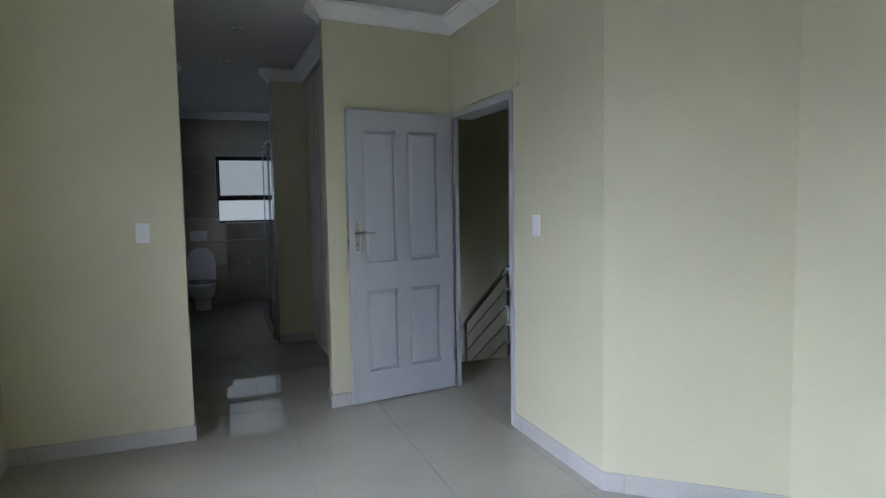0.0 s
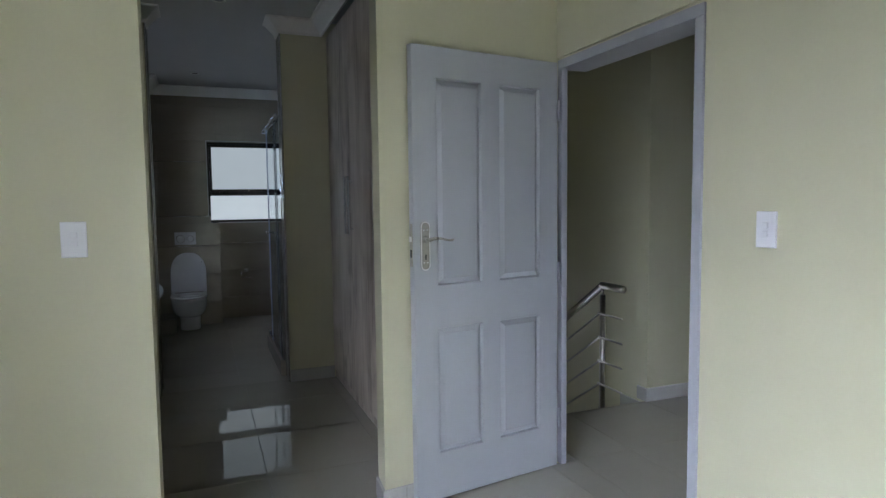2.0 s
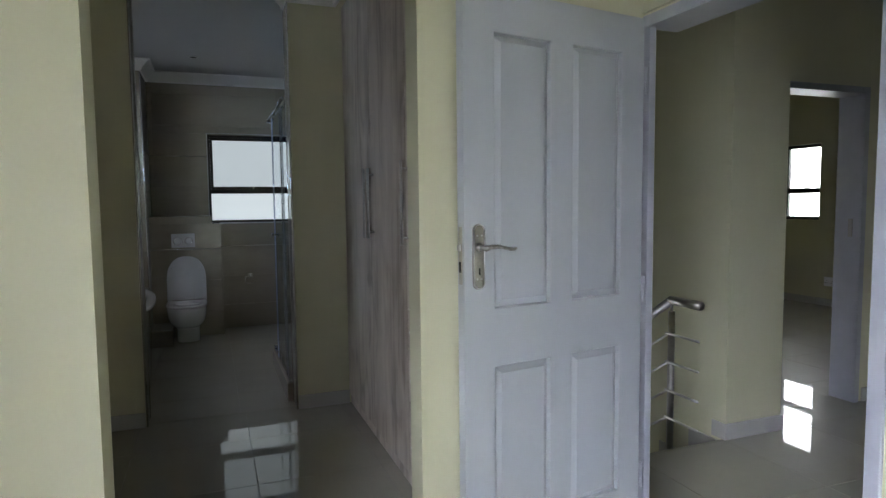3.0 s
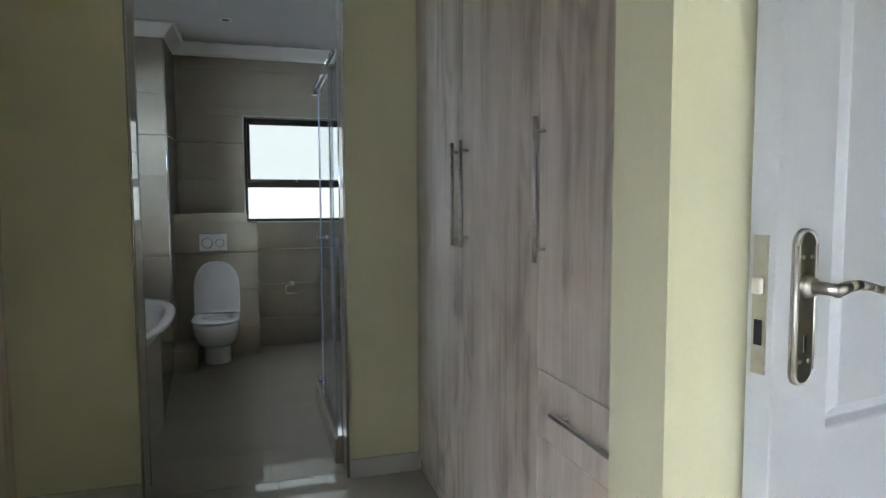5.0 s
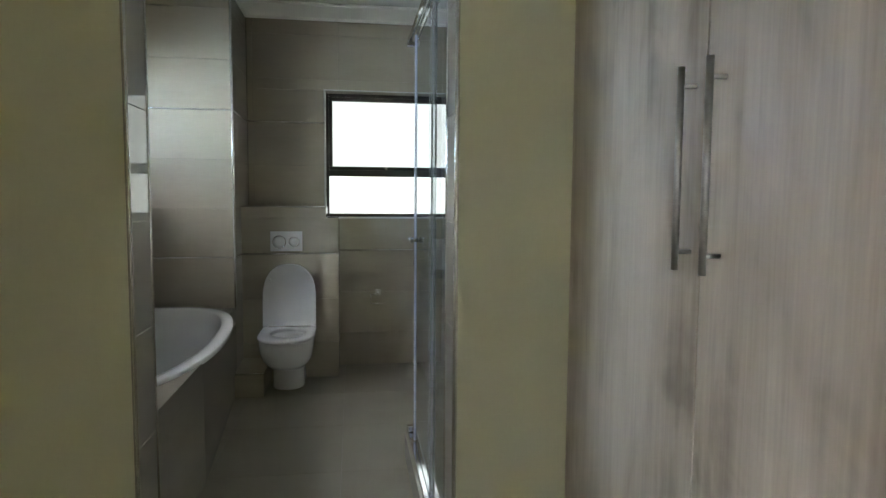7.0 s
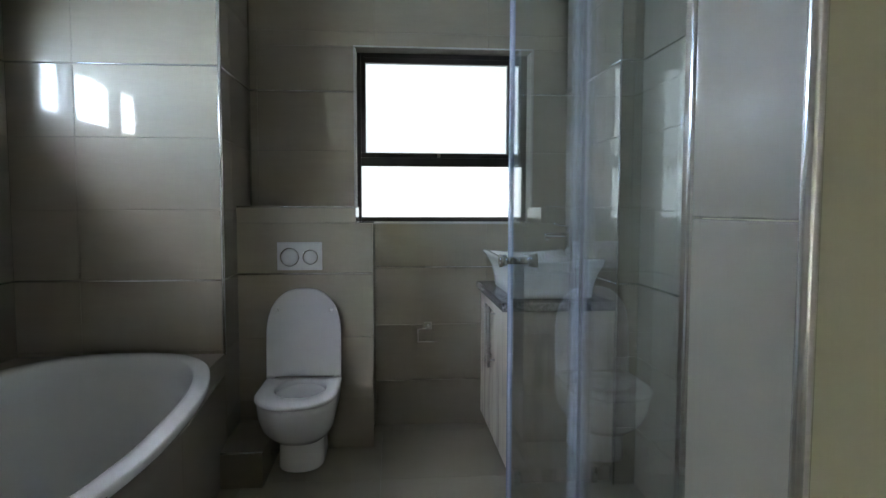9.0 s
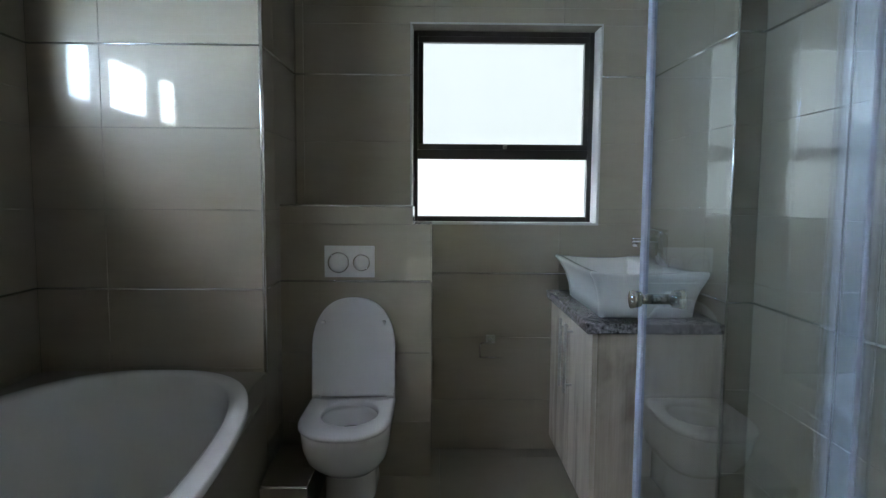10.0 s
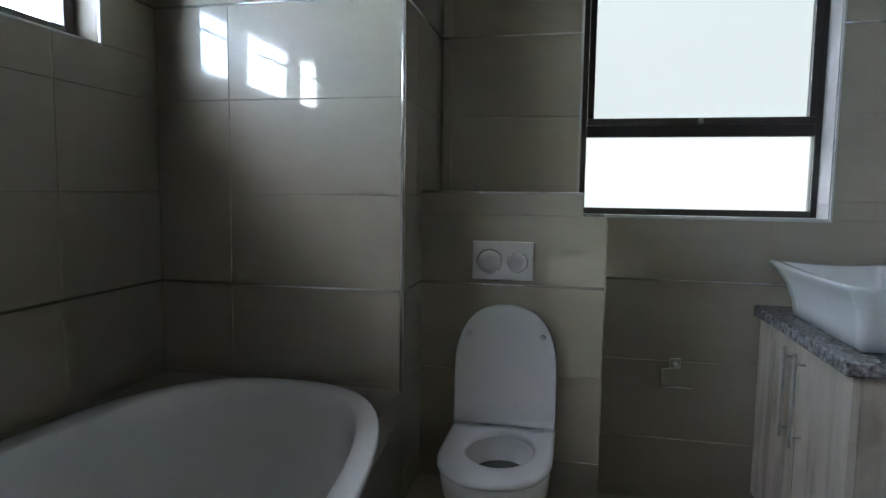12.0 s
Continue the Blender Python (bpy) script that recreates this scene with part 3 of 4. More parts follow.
bends = [(W - 0.050, 0.050, 1.1935), (W - 0.072, 0.052, 1.199), (W - 0.095, 0.053, 1.200), (W - 0.118, 0.054, 1.196), (W - 0.140, 0.054, 1.1905), (W - 0.158, 0.054, 1.1885), (W - 0.172, 0.053, 1.1925)]
radii = [0.0088, 0.0078, 0.0066, 0.0058, 0.0055, 0.0060, 0.0042]
for a, b, ra, rb in zip(bends, bends[1:], radii, radii[1:]):
    rod(a, b, ra, lever, 12, rb)
part("lever", lever, M_NICKEL, handle, "scrolled nickel lever", True)
part("keyhole", box((W - 0.058, 0.0065, 1.105), (W - 0.052, 0.0085, 1.128), 0.001), M_DARK, handle)
forend = part("lock_plate", box((W - 0.001, -0.032, 1.075), (W + 0.002, -0.010, 1.265), 0.0008), M_NICKEL, door, "nickel lock face on the door edge")
part("latch", box((W + 0.002, -0.028, 1.185), (W + 0.011, -0.014, 1.208), 0.003), M_STEEL, forend)
part("bolt", box((W + 0.002, -0.027, 1.115), (W + 0.004, -0.015, 1.15), 0.001), M_DARK, forend)
for z in (0.25, 1.0, 1.8):
    part("hinge", rod((-0.004, 0.004, z - 0.05), (-0.004, 0.004, z + 0.05), 0.007), M_FRAME, door)


def switch(name, label, m, width):
    s = thing(name, label, "light switch", group="light switches")
    s.matrix_basis = m
    part("plate", box((-width / 2, 0, -0.059), (width / 2, 0.009, 0.059), 0.003), M_PLAST, s)
    for z in (-0.014, 0.014):
        part("rocker", box((-0.011, 0.009, z - 0.010), (0.011, 0.0125, z + 0.010), 0.002), M_PLAST, s)
    return s


switch("light_switch", "white plastic wall switch with two small rockers", pose(-0.193, YA, 1.258, 0, 0, 180), 0.076)
switch("light_switch", "white plastic wall switch beside the doorway", pose(XD, 1.588, 1.265, 0, 0, 90), 0.076)


def socket(name, label, m):
    s = thing(name, label, "power socket")
    s.matrix_basis = m
    part("plate", box((-0.074, 0, -0.058), (0.074, 0.008, 0.058), 0.003), M_PLAST, s)
    for x in (-0.04, 0.04):
        part("rocker", box((x - 0.010, 0.008, 0.022), (x + 0.010, 0.0115, 0.044), 0.002), M_PLAST, s)
        for dx, z in ((0, 0.006), (-0.012, -0.016), (0.012, -0.016)):
            part("pin_hole", rod((x + dx, 0.0075, z), (x + dx, 0.0088, z), 0.0045, None, 10), M_DARK, s)


socket("power_socket", "white double wall socket low on the far room wall", pose(7.55, 6.32, 0.31, 0, 0, 90))


def bar_handle(parent, m, length):
    """A T-bar handle along local z, its feet towards +x."""
    h = part("handle", rod(m @ Vector((0, 0, -length / 2)), m @ Vector((0, 0, length / 2)), 0.0068), M_BAR, parent, "brushed steel bar handle", True)
    for s in (-1, 1):
        part("foot", rod(m @ Vector((0, 0, s * (length / 2 - 0.035))), m @ Vector((0.032, 0, s * (length / 2 - 0.035))), 0.0045), M_BAR, h, "", True)
    return h


# ---- built-in wardrobes ----
robe = thing("wardrobe", "built-in pale ash laminate wardrobe with steel bar handles", "wardrobe", (0, 0, 0))
part("carcass", box((XF + 0.022, YP + 0.02, 0.0), (1.748, YN - 0.002, CB - 0.002)), M_WOOD, robe)
part("plinth", box((XF + 0.012, YP + 0.02, 0.0), (XF + 0.021, YN - 0.002, 0.065)), M_WOOD, robe)
ROBE = [(4.203, YN - 0.004, 0.068, CB - 0.004, 4.236), (3.547, 4.199, 0.068, CB - 0.004, 4.140), (YP + 0.06, 3.543, 0.864, CB - 0.004, 3.508)]
for y0, y1, z0, z1, hy in ROBE:
    d = part("door", box((XF, y0, z0), (XF + 0.02, y1, z1), 0.0012), M_WOOD, robe)
    bar_handle(d, pose(XF - 0.032, hy, 1.353), 0.385)
for z0, z1 in ((0.679, 0.860), (0.422, 0.675), (0.068, 0.418)):
    d = part("drawer", box((XF, YP + 0.06, z0), (XF + 0.02, 3.543, z1), 0.0012), M_WOOD, robe)
    bar_handle(d, pose(XF - 0.032, 3.22, (z0 + z1) / 2 + 0.01) @ pose(0, 0, 0, 90), 0.36)
robe2 = thing("wardrobe", "built-in pale ash laminate wardrobe with plain doors", "wardrobe")
part("carcass", box((-1.198, YA + 0.152, 0.0), (-0.622, YN + 0.013, CB - 0.002)), M_WOOD, robe2)
for y0, y1 in ((YA + 0.156, 3.44), (3.444, 4.18), (4.184, YN + 0.011)):
    part("door", box((-0.62, y0, 0.068), (-0.60, y1, CB - 0.004), 0.0012), M_WOOD, robe2)


# ---- ceiling downlights ----
def downlight(x, y):
    d = thing("downlight", "small round recessed downlight with a metal rim", "downlight", (x, y, H), 0, "recessed downlights")
    bm = loft([[(r * math.cos(t), r * math.sin(t), z) for t in [2 * math.pi * i / 28 for i in range(28)]] for r, z in ((0.045, -0.0), (0.045, -0.005), (0.040, -0.007), (0.034, -0.004), (0.032, -0.001))], None, False, False)
    part("rim", bm, M_STEEL, d, "brushed metal rim", True)
    part("lens", loft([[(r * math.cos(t), r * math.sin(t), z) for t in [2 * math.pi * i / 20 for i in range(20)]] for r, z in ((0.033, -0.0008), (0.030, -0.0025), (0.012, -0.002))]), M_LAMP, d, "unlit lamp")


for x, y in ((0.426, 3.47), (0.365, 4.59), (0.195, 7.12)):
    downlight(x, y)


# ---- bath ----
def superellipse(cx, cy, a, b, z, n=72, e=2.9):
    out = []
    for i in range(n):
        t = 2 * math.pi * i / n
        c, s = math.cos(t), math.sin(t)
        out.append((cx + a * math.copysign(abs(c) ** (2 / e), c), cy + b * math.copysign(abs(s) ** (2 / e), s), z))
    return out


BX, BY, BA = -0.68, 6.45, 0.49


def ease(a, b, v):
    t = min(1, max(0, (v - a) / (b - a)))
    return t * t * (3 - 2 * t)


def front_x(y):
    """The slightly splayed front line of the tiled surround."""
    return -0.285 + 0.108 * min(1, (7.375 - y) / 1.4)


def oval(k, z, a=None):
    """The bath's outline, longer towards the foot end and fuller along its free side; k scales it."""
    out = []
    for x, y, _ in superellipse(BX, BY, (a or BA) * k, 0.90 * k, z, 96, 2.6):
        y = BY + (y - BY) * (1.0 if y > BY else 1.26)
        full = max(0, (x - BX) / BA) ** 2 * ease(7.05, 6.15, y) * ease(5.35, 5.72, y)
        out.append((x + 0.038 * full, y, z))
    return out


deck = thing("bath_surround", "taupe tiled surround of a built-in bath", "bath surround", kind="structure")
x0, y0, y1 = -1.198, YN + 0.19, 7.375
hole = [(min(x, front_x(y) - 0.008), y, z) for x, y, z in oval(0.945, 0.564, 0.470)]
edge = []
for x, y, z in hole:
    dx, dy = x - BX, y - BY
    k = min((x0 - BX) / dx if dx < 0 else (-0.17 - BX) / dx if dx > 0 else 9e9, (y1 - BY) / dy if dy > 0 else (y0 - BY) / dy if dy < 0 else 9e9)
    for _ in range(30):
        if dx > 0 and BX + dx * k > front_x(BY + dy * k):
            k *= (front_x(BY + dy * k) - BX) / (dx * k)
    edge.append((BX + dx * k, BY + dy * k, z))
low = lambda ring, z: [(x, y, z) for x, y, _ in ring]
part("deck", loft([low(hole, 0.47), hole, edge, low(edge, 0.47), low(hole, 0.47)], None, False, False), M_TILE, deck)
ys = [y0, 5.42, 5.975, 6.60, y1]
for ya, yb in zip(ys, ys[1:]):
    a, b = ya + 0.0006, yb - 0.0006
    part("tile", prism([(front_x(a) - 0.018, a), (front_x(a) - 0.001, a), (front_x(b) - 0.001, b), (front_x(b) - 0.018, b)], 0, 0.469), M_TILE, deck)
bath = thing("bathtub", "white acrylic oval bathtub set in a tiled surround", "bathtub", (0, 0, 0))
rings = [(0.955, 0.560, 0.478), (0.985, 0.553, BA), (1.001, 0.553, BA), (1.005, 0.557, BA), (1.005, 0.572, BA), (1.001, 0.579, BA), (0.992, 0.582, BA), (0.958, 0.580, 0.470), (0.947, 0.576, 0.458), (0.939, 0.566, 0.451)]
rings += [(s, 0.570 - 0.36 * (1 - (s / 0.94) ** 2.4) ** 0.4545, 0.446) for s in (0.93, 0.91, 0.87, 0.83, 0.78, 0.71, 0.62, 0.50, 0.34, 0.12)]
part("shell", loft([oval(k, z, w) for k, z, w in rings], None, False, True), M_ACRYL, bath, "", True)
part("overflow", rod((BX - 0.415, 6.34, 0.44), (BX - 0.395, 6.34, 0.435), 0.028, None, 20), M_CHROME, bath, "chrome overflow", True)
part("waste", rod((BX, 6.34, 0.205), (BX, 6.34, 0.212), 0.03, None, 20), M_CHROME, bath, "chrome waste", True)
step = setting("wall_plinth", prism([(front_x(7.20) + 0.001, 7.20), (-0.088, 7.20), (-0.088, 7.375), (-0.284, 7.375)], 0, 0.158), M_TILE, "low tiled plinth beside the toilet", "plinth")


strip((front_x(7.2) + 0.002, 7.197, 0.1535), (-0.088, 7.2025, 0.1615), "thin chrome edge trim of the plinth")
setting("wall_plinth_back", box((-0.285, 7.376, 0), (-0.088, 7.632, 0.1585), 0.002), M_TILE, "low tiled plinth beside the toilet", "plinth")


# ---- toilet ----
def dshape(cx, back, w, l, z, n=40, blunt=2.35):
    """A D outline: straight back, rounded front towards -y."""
    h = w / 2
    b = min(l * 0.8, w * 0.66)
    pts = []
    for i in range(n):
        t = math.pi * i / (n - 1)
        c, s = math.cos(t), math.sin(t)
        pts.append((cx + h * math.copysign(abs(c) ** (2 / blunt), c), back - (l - b) - b * abs(s) ** (2 / blunt), z))
    k = 8
    pts += [(cx - h, back - (l - b) * (1 - i / k), z) for i in range(1, k + 1)]
    pts += [(cx - h + w * i / k, back, z) for i in range(1, k + 1)]
    pts += [(cx + h, back - (l - b) * i / k, z) for i in range(1, k)]
    return pts


TX = 0.042


def oval_ring(a, l, z):
    """An oval opening sampled in step with the D outline."""
    out = []
    for x, y, _ in dshape(0, 0.24, 0.36, 0.48, 0):
        t = math.atan2(y, x)
        out.append((TX + 0.01 + a * math.cos(t), 7.405 + l * math.sin(t), z))
    return out


wc = thing("toilet", "white ceramic toilet with the lid raised, against a tiled cistern wall", "toilet", (0, 0, 0))
bowl = [(0.24, 0.34, 0.150), (0.30, 0.39, 0.185), (0.335, 0.44, 0.225), (0.355, 0.475, 0.28), (0.362, 0.487, 0.33), (0.358, 0.485, 0.352), (0.345, 0.478, 0.358)]
rr = [dshape(TX, 7.632, w, l, z) for w, l, z in bowl]
rr += [oval_ring(0.125, 0.165, 0.358), oval_ring(0.122, 0.162, 0.335), oval_ring(0.108, 0.142, 0.26), oval_ring(0.088, 0.112, 0.17), oval_ring(0.03, 0.04, 0.125)]
part("bowl", loft(rr), M_WHITE, wc, "glossy white bowl", True)
part("water", loft([oval_ring(0.001, 0.001, 0.275), oval_ring(0.1125, 0.1475, 0.2755)], None, True, False), M_WATER, wc, "still water in the bowl")
part("pedestal", loft([dshape(TX + 0.003, 7.632, w, l, z) for w, l, z in ((0.214, 0.285, 0), (0.218, 0.288, 0.008), (0.213, 0.282, 0.05), (0.213, 0.283, 0.12), (0.232, 0.31, 0.17))]), M_WHITE, wc, "", True)
seat = [dshape(TX, 7.605, 0.366, 0.474, 0.364), dshape(TX, 7.605, 0.376, 0.481, 0.369), dshape(TX, 7.605, 0.374, 0.480, 0.380), dshape(TX, 7.603, 0.35, 0.464, 0.386),
        oval_ring(0.124, 0.162, 0.386), oval_ring(0.116, 0.153, 0.381), oval_ring(0.115, 0.152, 0.362)]
bm = loft(seat, None, False, False)
part("seat", bm, M_SEAT, wc, "white plastic seat ring", True)


def lid_ring(y, k, dz=0):
    pts = dshape(0, 0, 0.372 * k, 0.442 * k, 0)
    return [(TX + px, y + 0.03 * (-py / 0.44) * 1.0, 0.392 - py + dz) for px, py, _ in pts]


lid = part("lid", loft([lid_ring(7.592, 0.94, 0.012), lid_ring(7.586, 0.975, 0.004), lid_ring(7.588, 1.0), lid_ring(7.600, 1.0), lid_ring(7.606, 0.96, 0.008)]), M_SEAT, wc, "raised white plastic lid", True)
for s in (-1, 1):
    part("bumper", rod((TX + s * 0.135, 7.618, 0.722), (TX + s * 0.135, 7.602, 0.722), 0.011, None, 14, 0.009), M_SEAT, lid, "", True)
    part("hinge", box((TX + s * 0.165 - 0.02, 7.585, 0.374), (TX + s * 0.165 + 0.02, 7.612, 0.402), 0.005), M_SEAT, wc)

fl = thing("flush_plate", "satin chrome dual flush plate with two round buttons", "flush plate")
part("plate", box((-0.088, 7.622, 0.924), (0.134, 7.6335, 1.065), 0.003), M_FLUSH, fl)
for x, r in ((-0.026, 0.047), (0.076, 0.038)):
    ring = lambda q, y: [(x + q * math.cos(t), y, 0.990 + q * math.sin(t)) for t in [2 * math.pi * i / 32 for i in range(32)]]
    part("button_rim", loft([ring(r, 7.6225), ring(r, 7.618), ring(r - 0.004, 7.617), ring(r - 0.005, 7.6215)], None, False, False), M_CHROME, fl, "polished ring", True)
    part("button", loft([ring(r - 0.005, 7.622), ring(r - 0.006, 7.6195), ring(r * 0.4, 7.619)]), M_FLUSH, fl, "", True)

holder = thing("toilet_roll_holder", "empty chrome wire toilet roll holder on the tiles", "roll holder")
# Chrome mount in darker nickel: its dark reflection is put into the colour.
part("rosette", box((0.662, 7.937, 0.552), (0.706, 7.9495, 0.594), 0.003), M_NICKEL, holder)
part("stem", rod((0.684, 7.94, 0.573), (0.684, 7.885, 0.573), 0.0075), M_NICKEL, holder, "", True)
wire = rod((0.684, 7.888, 0.573), (0.628, 7.888, 0.563), 0.0042)
rod((0.628, 7.888, 0.566), (0.628, 7.888, 0.492), 0.0042, wire)
rod((0.625, 7.888, 0.493), (0.74, 7.888, 0.493), 0.0042, wire)
part("wire", wire, M_CHROME, holder, "", True)

# ---- vanity ----
van = thing("vanity_cabinet", "pale ash laminate vanity cabinet with two doors", "vanity cabinet")
VX, VY = 0.988, 7.128
part("carcass", box((VX + 0.019, VY, 0.075), (1.473, 7.946, 0.783), 0.001), M_WOOD, van)
part("plinth", box((VX + 0.06, VY + 0.03, 0.0), (1.473, 7.946, 0.074)), M_WOOD, van)
for y0, y1, hy in ((7.130, 7.508, 7.458), (7.512, 7.944, 7.562)):
    d = part("door", box((VX, y0, 0.078), (VX + 0.018, y1, 0.780), 0.0012), M_WOOD, van)
    bar_handle(d, pose(VX - 0.032, hy, 0.605), 0.30)
for x in (VX + 0.06, 1.40):
    part("foot", rod((x, VY + 0.02, 0), (x, VY + 0.02, 0.075), 0.015), M_CHROME, van, "short metal foot", True)
top = tagged(new("granite_worktop", mesh_of("granite_worktop", box((0.962, 7.112, 0.785), (1.473, 7.948, 0.825), 0.006, None, 3), M_GRANITE)), "speckled grey granite vanity top with a rounded edge", "worktop")


def square(x0, x1, y0, y1, z, sag=0.0, bow=0.0, n=14):
    """A four-sided ring with bowed sides and edges that sag between raised corners."""
    pts = []
    cs = [(x0, y0), (x1, y0), (x1, y1), (x0, y1)]
    cx, cy = (x0 + x1) / 2, (y0 + y1) / 2
    for i in range(4):
        a, b = cs[i], cs[(i + 1) % 4]
        for j in range(n):
            t = j / n
            k = 1 - (2 * t - 1) ** 2
            x, y = a[0] + (b[0] - a[0]) * t, a[1] + (b[1] - a[1]) * t
            mx, my = (a[0] + b[0]) / 2 - cx, (a[1] + b[1]) / 2 - cy
            d = math.hypot(mx, my)
            pts.append((x - mx / d * bow * k, y - my / d * bow * k, z - sag * k))
    return pts


basin = thing("wash_basin", "white ceramic vessel basin with flared corners on the granite top", "wash basin")
R = [square(1.045, 1.385, 7.225, 7.735, 0.826, 0, 0.0), square(1.035, 1.395, 7.215, 7.745, 0.830), square(1.032, 1.398, 7.208, 7.757, 0.878, 0, 0.004), square(1.022, 1.412, 7.198, 7.790, 0.932, 0.003, 0.008),
     square(1.004, 1.436, 7.187, 7.850, 0.978, 0.008, 0.014), square(0.990, 1.440, 7.178, 7.885, 0.998, 0.012, 0.017), square(0.991, 1.439, 7.179, 7.884, 1.006, 0.012, 0.017), square(0.997, 1.434, 7.185, 7.878, 1.009, 0.012, 0.017),
     square(1.022, 1.335, 7.215, 7.848, 1.004, 0.010, 0.013), square(1.034, 1.325, 7.228, 7.83, 0.990, 0.006, 0.01), square(1.046, 1.315, 7.245, 7.80, 0.95, 0.002, 0.004), square(1.07, 1.30, 7.275, 7.75, 0.89, 0, 0), square(1.12, 1.25, 7.36, 7.62, 0.868, 0, 0)]
part("bowl", loft(R), M_WHITE, basin, "", True)
part("waste", rod((1.185, 7.49, 0.867), (1.185, 7.49, 0.872), 0.024, None, 20), M_CHROME, basin, "chrome waste", True)
part("overflow", rod((1.322, 7.545, 0.935), (1.312, 7.545, 0.933), 0.011, None, 16), M_CHROME, basin, "chrome overflow ring", True)
tap = thing("basin_tap", "chrome single-lever mixer tap on the wash basin", "tap")
part("body", box((1.365, 7.523, 0.992), (1.409, 7.567, 1.128), 0.007, None, 3), M_CHROME, tap, "", True)
part("base_ring", rod((1.387, 7.545, 0.980), (1.387, 7.545, 0.993), 0.031, None, 24), M_CHROME, tap, "", True)
part("spout", box((1.255, 7.530, 1.094), (1.370, 7.560, 1.114), 0.006), M_CHROME, tap, "", True)
part("nozzle", rod((1.268, 7.545, 1.098), (1.268, 7.545, 1.076), 0.011), M_CHROME, tap, "", True)
lv = box((-0.085, -0.014, -0.005), (0.024, 0.014, 0.006), 0.004)
bmesh.ops.transform(lv, matrix=pose(1.387, 7.545, 1.146, 0, 9, 0), verts=lv.verts)
rod((1.387, 7.545, 1.126), (1.387, 7.545, 1.145), 0.015, lv)
part("lever", lv, M_CHROME, tap, "flat chrome lever", True)

# ---- shower ----
GX = 0.778
sh = thing("shower_screen", "frameless glass shower screen with chrome rails and a round knob", "shower screen")
kerb = setting("wall_kerb", box((0.745, YN + 0.182, 0), (0.845, 6.17, 0.125), 0.002), M_TILE, "low tiled shower kerb", "kerb")
g1 = part("fixed_panel", box((GX + 0.010, YN + 0.19, 0.145), (GX + 0.016, 5.462, 2.06)), M_GLASS, sh, "clear glass panel")
g2 = part("door_panel", box((GX, 5.421, 0.150), (GX + 0.006, 5.972, 2.055)), M_GLASS, sh, "clear glass door panel")
for g in (g1, g2):
    g.visible_shadow = False
part("header_rail", rod((GX - 0.014, YN + 0.182, 2.055), (GX - 0.014, 6.125, 2.055), 0.0125), M_CHROME, sh, "polished chrome header rail", True)
part("floor_rail", box((GX - 0.022, YN + 0.182, 0.126), (GX + 0.020, 6.13, 0.144), 0.004), M_CHROME, sh, "polished chrome floor rail")
part("header_bracket", box((GX - 0.030, 6.100, 2.020), (GX + 0.018, 6.135, 2.045), 0.004), M_CHROME, sh)
part("floor_bracket", box((GX - 0.026, 6.095, 0.145), (GX + 0.016, 6.13, 0.175), 0.004), M_CHROME, sh)
part("wall_profile", box((GX + 0.007, YN + 0.182, 0.145), (GX + 0.020, YN + 0.196, 2.04), 0.002), M_CHROME, sh, "chrome wall profile")
part("seal", box((GX - 0.006, 5.972, 0.150), (GX + 0.010, 5.992, 2.04), 0.004), M_SEAL, sh, "translucent door seal")
part("seal", box((GX + 0.001, 5.419, 0.150), (GX + 0.012, 5.466, 2.04), 0.003), M_SOFT, sh, "wide translucent door seal")
for y in (5.413, 5.467):
    part("seal_edge", box((GX - 0.002, y, 0.150), (GX + 0.015, y + 0.006, 2.04), 0.002), M_SOFT, sh, "translucent bead of the door seal")
knob = rod((GX - 0.034, 5.945, 1.11), (GX - 0.018, 5.945, 1.11), 0.016, None, 20, 0.014)
rod((GX - 0.018, 5.945, 1.11), (GX, 5.945, 1.11), 0.009, knob, 16)
rod((GX + 0.006, 5.945, 1.11), (GX + 0.044, 5.945, 1.11), 0.009, knob, 16)
rod((GX + 0.044, 5.945, 1.11), (GX + 0.061, 5.945, 1.11), 0.015, knob, 20, 0.017)
part("knob", knob, M_CHROME, sh, "polished chrome door knob", True)

# ---- landing: stairs and balustrade ----
flight = thing("staircase", "tiled staircase going down from the landing", "staircase", kind="structure")
for i in range(1, 13):
    y = 3.452 + (i - 1) * 0.26
    part("tread", box((1.952, y, -0.175 * i - 0.04), (2.968, y + 0.28, -0.175 * i), 0.003), M_FLOOR, flight)
    part("riser", box((1.952, y, -0.175 * i), (2.968, y + 0.012, -0.175 * (i - 1) - (0.041 if i > 1 else 0.121)), 0.001), M_SKIRT, flight)
    part("skirting", box((2.957, y, -0.175 * i + 0.001), (2.969, y + 0.259, -0.175 * i + 0.155), 0.001), M_SKIRT, flight)
rail = thing("balustrade", "brushed steel stair balustrade with a round handrail", "balustrade")
RX, RY = 2.735, 3.618
part("post", rod((RX, RY, -0.16), (RX, RY, 0.72), 0.019), M_RAIL, rail, "brushed steel post", True)
part("post", rod((RX, RY + 1.04, -0.86), (RX, RY + 1.04, 0.08), 0.019), M_RAIL, rail, "brushed steel post", True)
part("bracket", rod((RX, RY, 0.72), (RX, RY, 0.775), 0.008), M_RAIL, rail, "", True)
hr = rod((RX, 3.395, 0.785), (RX, RY + 0.012, 0.785), 0.025, None, 18)
rod((RX, RY, 0.787), (RX, RY + 2.2, 0.787 - 2.2 * 0.66), 0.025, hr, 18)
part("handrail", hr, M_RAIL, rail, "brushed steel handrail", True)
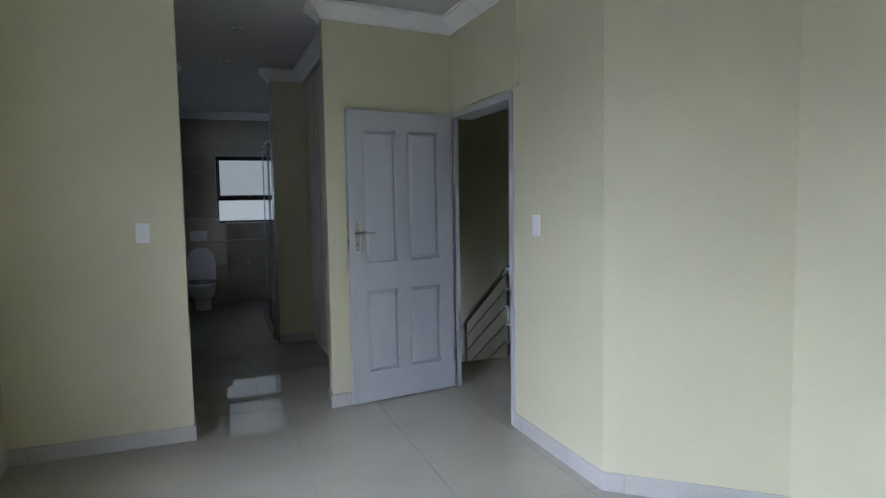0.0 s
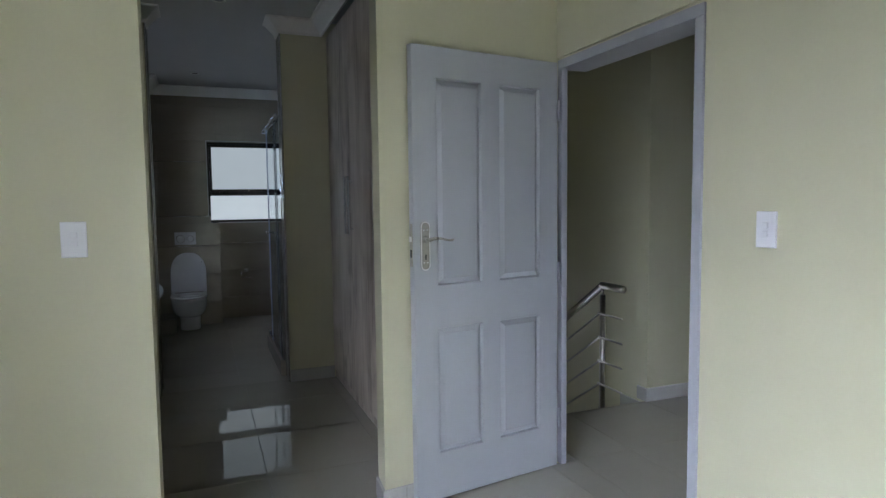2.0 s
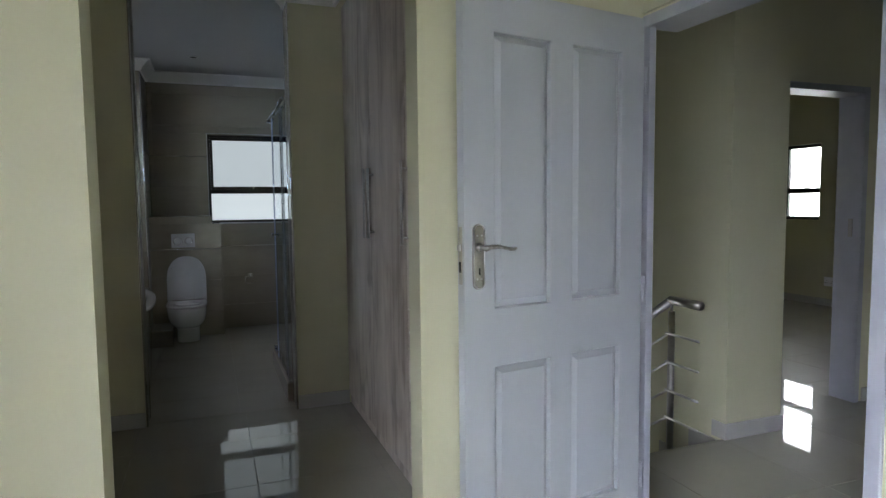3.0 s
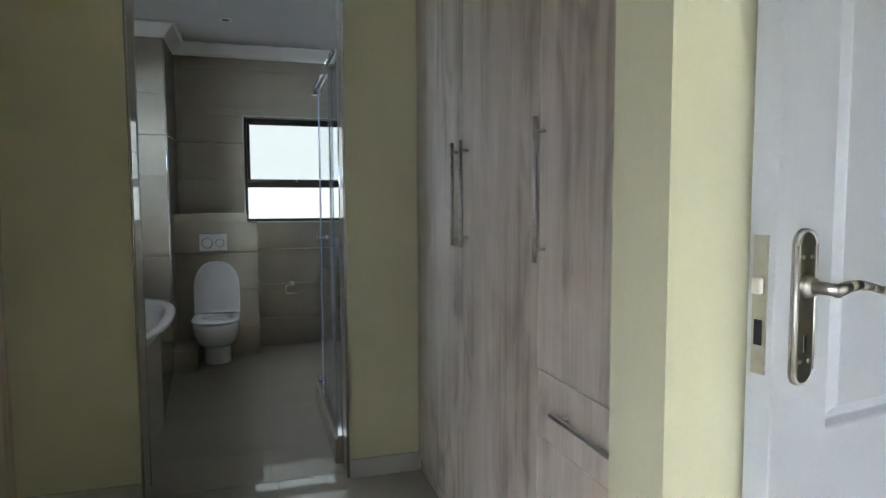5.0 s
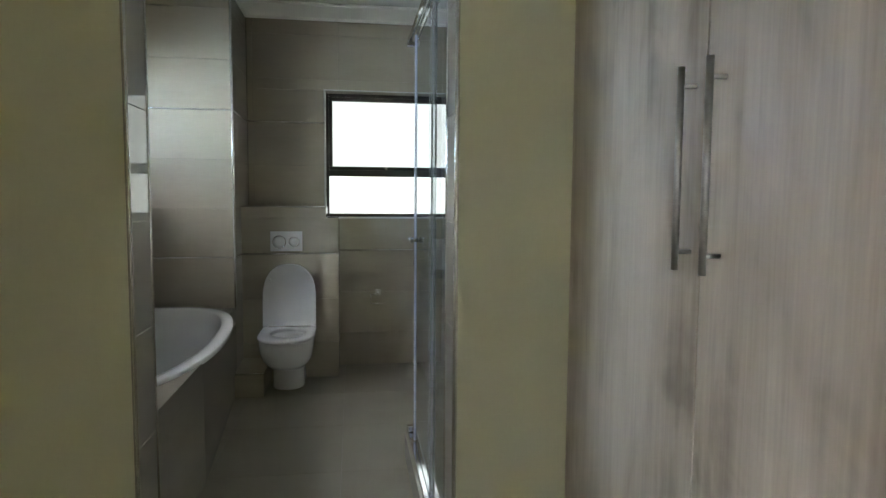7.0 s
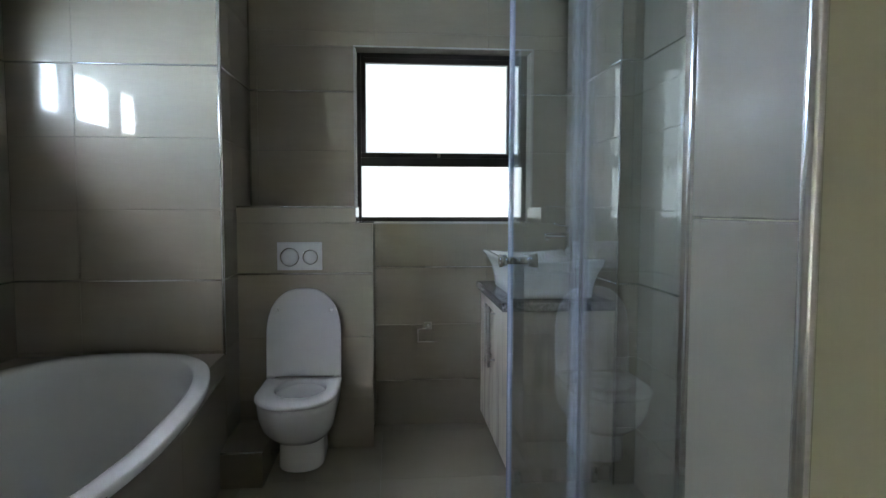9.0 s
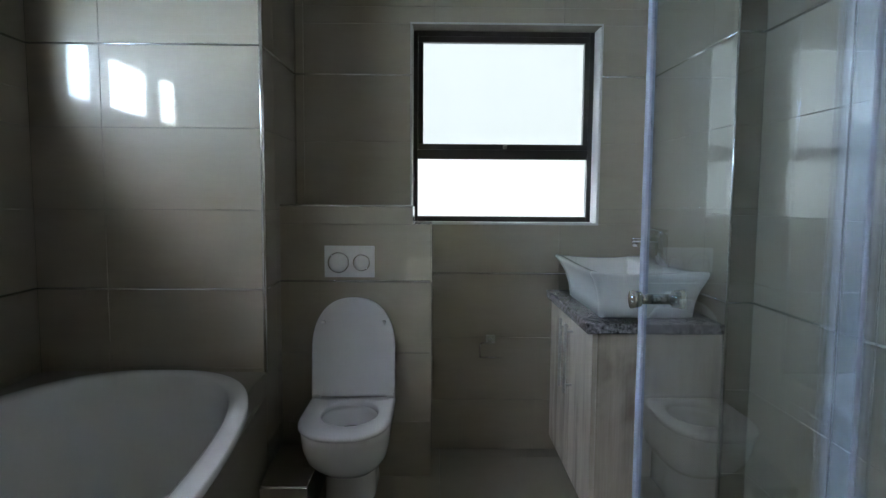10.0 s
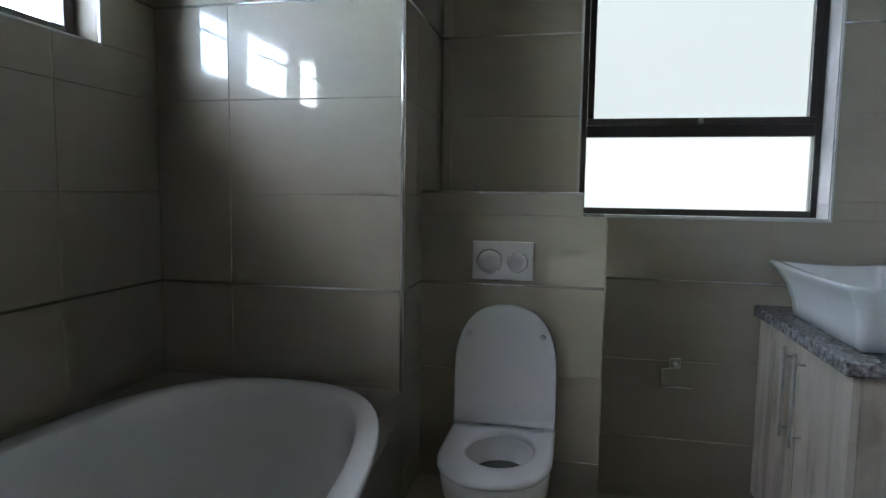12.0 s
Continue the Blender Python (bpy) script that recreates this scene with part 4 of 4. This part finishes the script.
for z in (0.595, 0.43, 0.265, 0.105):
    b = rod((RX - 0.022, 3.382, z), (RX - 0.022, RY + 0.02, z), 0.007)
    rod((RX - 0.022, RY, z), (RX - 0.022, RY + 2.2, z - 2.2 * 0.66), 0.007, b)
    part("bar", b, M_RAIL, rail, "", True)

frame_f = tagged(thing("door_frame_2", "lilac-grey painted steel door frame of the far room", "door frame"), kind="structure")
part("jamb", box((4.236, 3.605, 0), (4.281, 3.785, 2.02), 0.004), M_FRAME, frame_f)
part("jamb", box((3.384, 3.624, 0), (3.402, 3.785, 2.02), 0.004), M_FRAME, frame_f)
part("head", box((3.384, 3.605, 2.02), (4.281, 3.785, 2.062), 0.004), M_FRAME, frame_f)
part("strike_plate", box((4.232, 3.66, 1.10), (4.237, 3.69, 1.22), 0.001), M_NICKEL, frame_f)

# ---- tiles of the floors and walls ----
flat = lambda x=0, y=0, z=0: pose(x, y, z)
S = 0.615
lay(f_bed, "tile", flat(), cuts(-0.93, 2.5, -0.01, S), cuts(-4.2, YP - 0.02, 2.20, S), M_FLOOR, holes=[(2.0, 2.6, 0.96, YP)])
lay(f_pass, "tile", flat(), cuts(-1.2, 1.75, 0.46, S), cuts(YP - 0.02, YN + 0.06, 4.46, S), M_FLOOR)
lay(f_bath, "tile", flat(), cuts(-1.21, 1.6, 0.43, S), cuts(YN + 0.06, 7.96, 5.40, S), M_FLOORB)
lay(f_land, "tile", flat(), cuts(2.0, 4.48, 2.35, S), cuts(1.1, 3.45, 2.20, S), M_FLOOR)
lay(f_far, "tile", flat(), cuts(3.0, 7.55, 3.58, S), cuts(3.45, 9.0, 3.43, S), M_FLOOR)
ROWS_Z = [0, 0.26, 0.58, 0.905, 1.226, 1.549, 1.872, 2.195, 2.518, 2.68]
north = lambda y: Matrix(((1, 0, 0, 0), (0, 0, -1, y), (0, 1, 0, 0), (0, 0, 0, 1)))          # faces -y, u = x
eastw = lambda x: Matrix(((0, 0, 1, x), (1, 0, 0, 0), (0, 1, 0, 0), (0, 0, 0, 1)))           # faces +x, u = y
westw = lambda x: Matrix(((0, 0, -1, x), (-1, 0, 0, 0), (0, 1, 0, 0), (0, 0, 0, 1)))         # faces -x, u = -y
southw = lambda y: Matrix(((-1, 0, 0, 0), (0, 0, 1, y), (0, 1, 0, 0), (0, 0, 0, 1)))         # faces +y, u = -x
T = 0.63
lay(bath_end, "tile", north(7.377), cuts(-1.2, -0.286, -0.917, T), ROWS_Z, M_TILE)
lay(bath_end, "tile", eastw(-0.286), cuts(7.379, 7.95, 6.925, T), ROWS_Z, M_TILE)
lay(bath_back, "tile", north(7.95), cuts(-0.278, 1.475, 0.39, T), ROWS_Z, M_TILE, holes=[(0.285, 1.205, 1.155, 2.115), (-0.4, 0.386, 0, 1.161), (-0.4, 0.303, 0, 1.241)])
lay(bath_left, "tile", eastw(-1.2), cuts(YN + 0.19, 7.377, 6.925, T), ROWS_Z, M_TILE, holes=[(5.62, 7.11, 1.69, 2.05)])
lay(bath_right, "tile", westw(1.475), cuts(-7.95, -7.11, -7.32, T), ROWS_Z, M_TILE)
lay(bath_right, "tile", north(7.11), [1.477, 1.57], ROWS_Z, M_TILE)
lay(shower_right, "tile", westw(1.57), cuts(-7.11, -YN - 0.18, -6.48, T), ROWS_Z, M_TILE)
lay(box_wall, "tile", north(7.634), [-0.286, 0.386], [0, 0.26, 0.58, 0.905, 1.241], M_TILE, holes=[(0.303, 0.4, 1.161, 1.3)])
lay(box_wall, "tile", eastw(0.386), [7.636, 7.95], [0, 0.26, 0.58, 0.905, 1.161], M_TILE)
lay(box_wall, "tile", eastw(0.303), [7.636, 7.95], [1.163, 1.241], M_TILE)
lay(box_wall, "tile", flat(0, 0, 1.241), [-0.286, 0.301], [7.636, 7.95], M_TILE)
lay(box_wall, "tile", flat(0, 0, 1.161), [0.305, 0.384], [7.636, 7.95], M_TILE)
lay(wall_nib_r, "tile", westw(0.785), [-YN - 0.180, -YN + 0.004], ROWS_Z, M_TILE)
lay(wall_nib_l, "tile", eastw(-0.115), [YN + 0.011, YN + 0.192], ROWS_Z, M_TILE)
lay(wall_nib_r, "tile", southw(YN + 0.180), cuts(-1.57, -0.787, -1.40, T), ROWS_Z, M_TILE)
lay(wall_nib_l, "tile", southw(YN + 0.192), cuts(0.117, 1.2, 0.74, T), ROWS_Z, M_TILE)
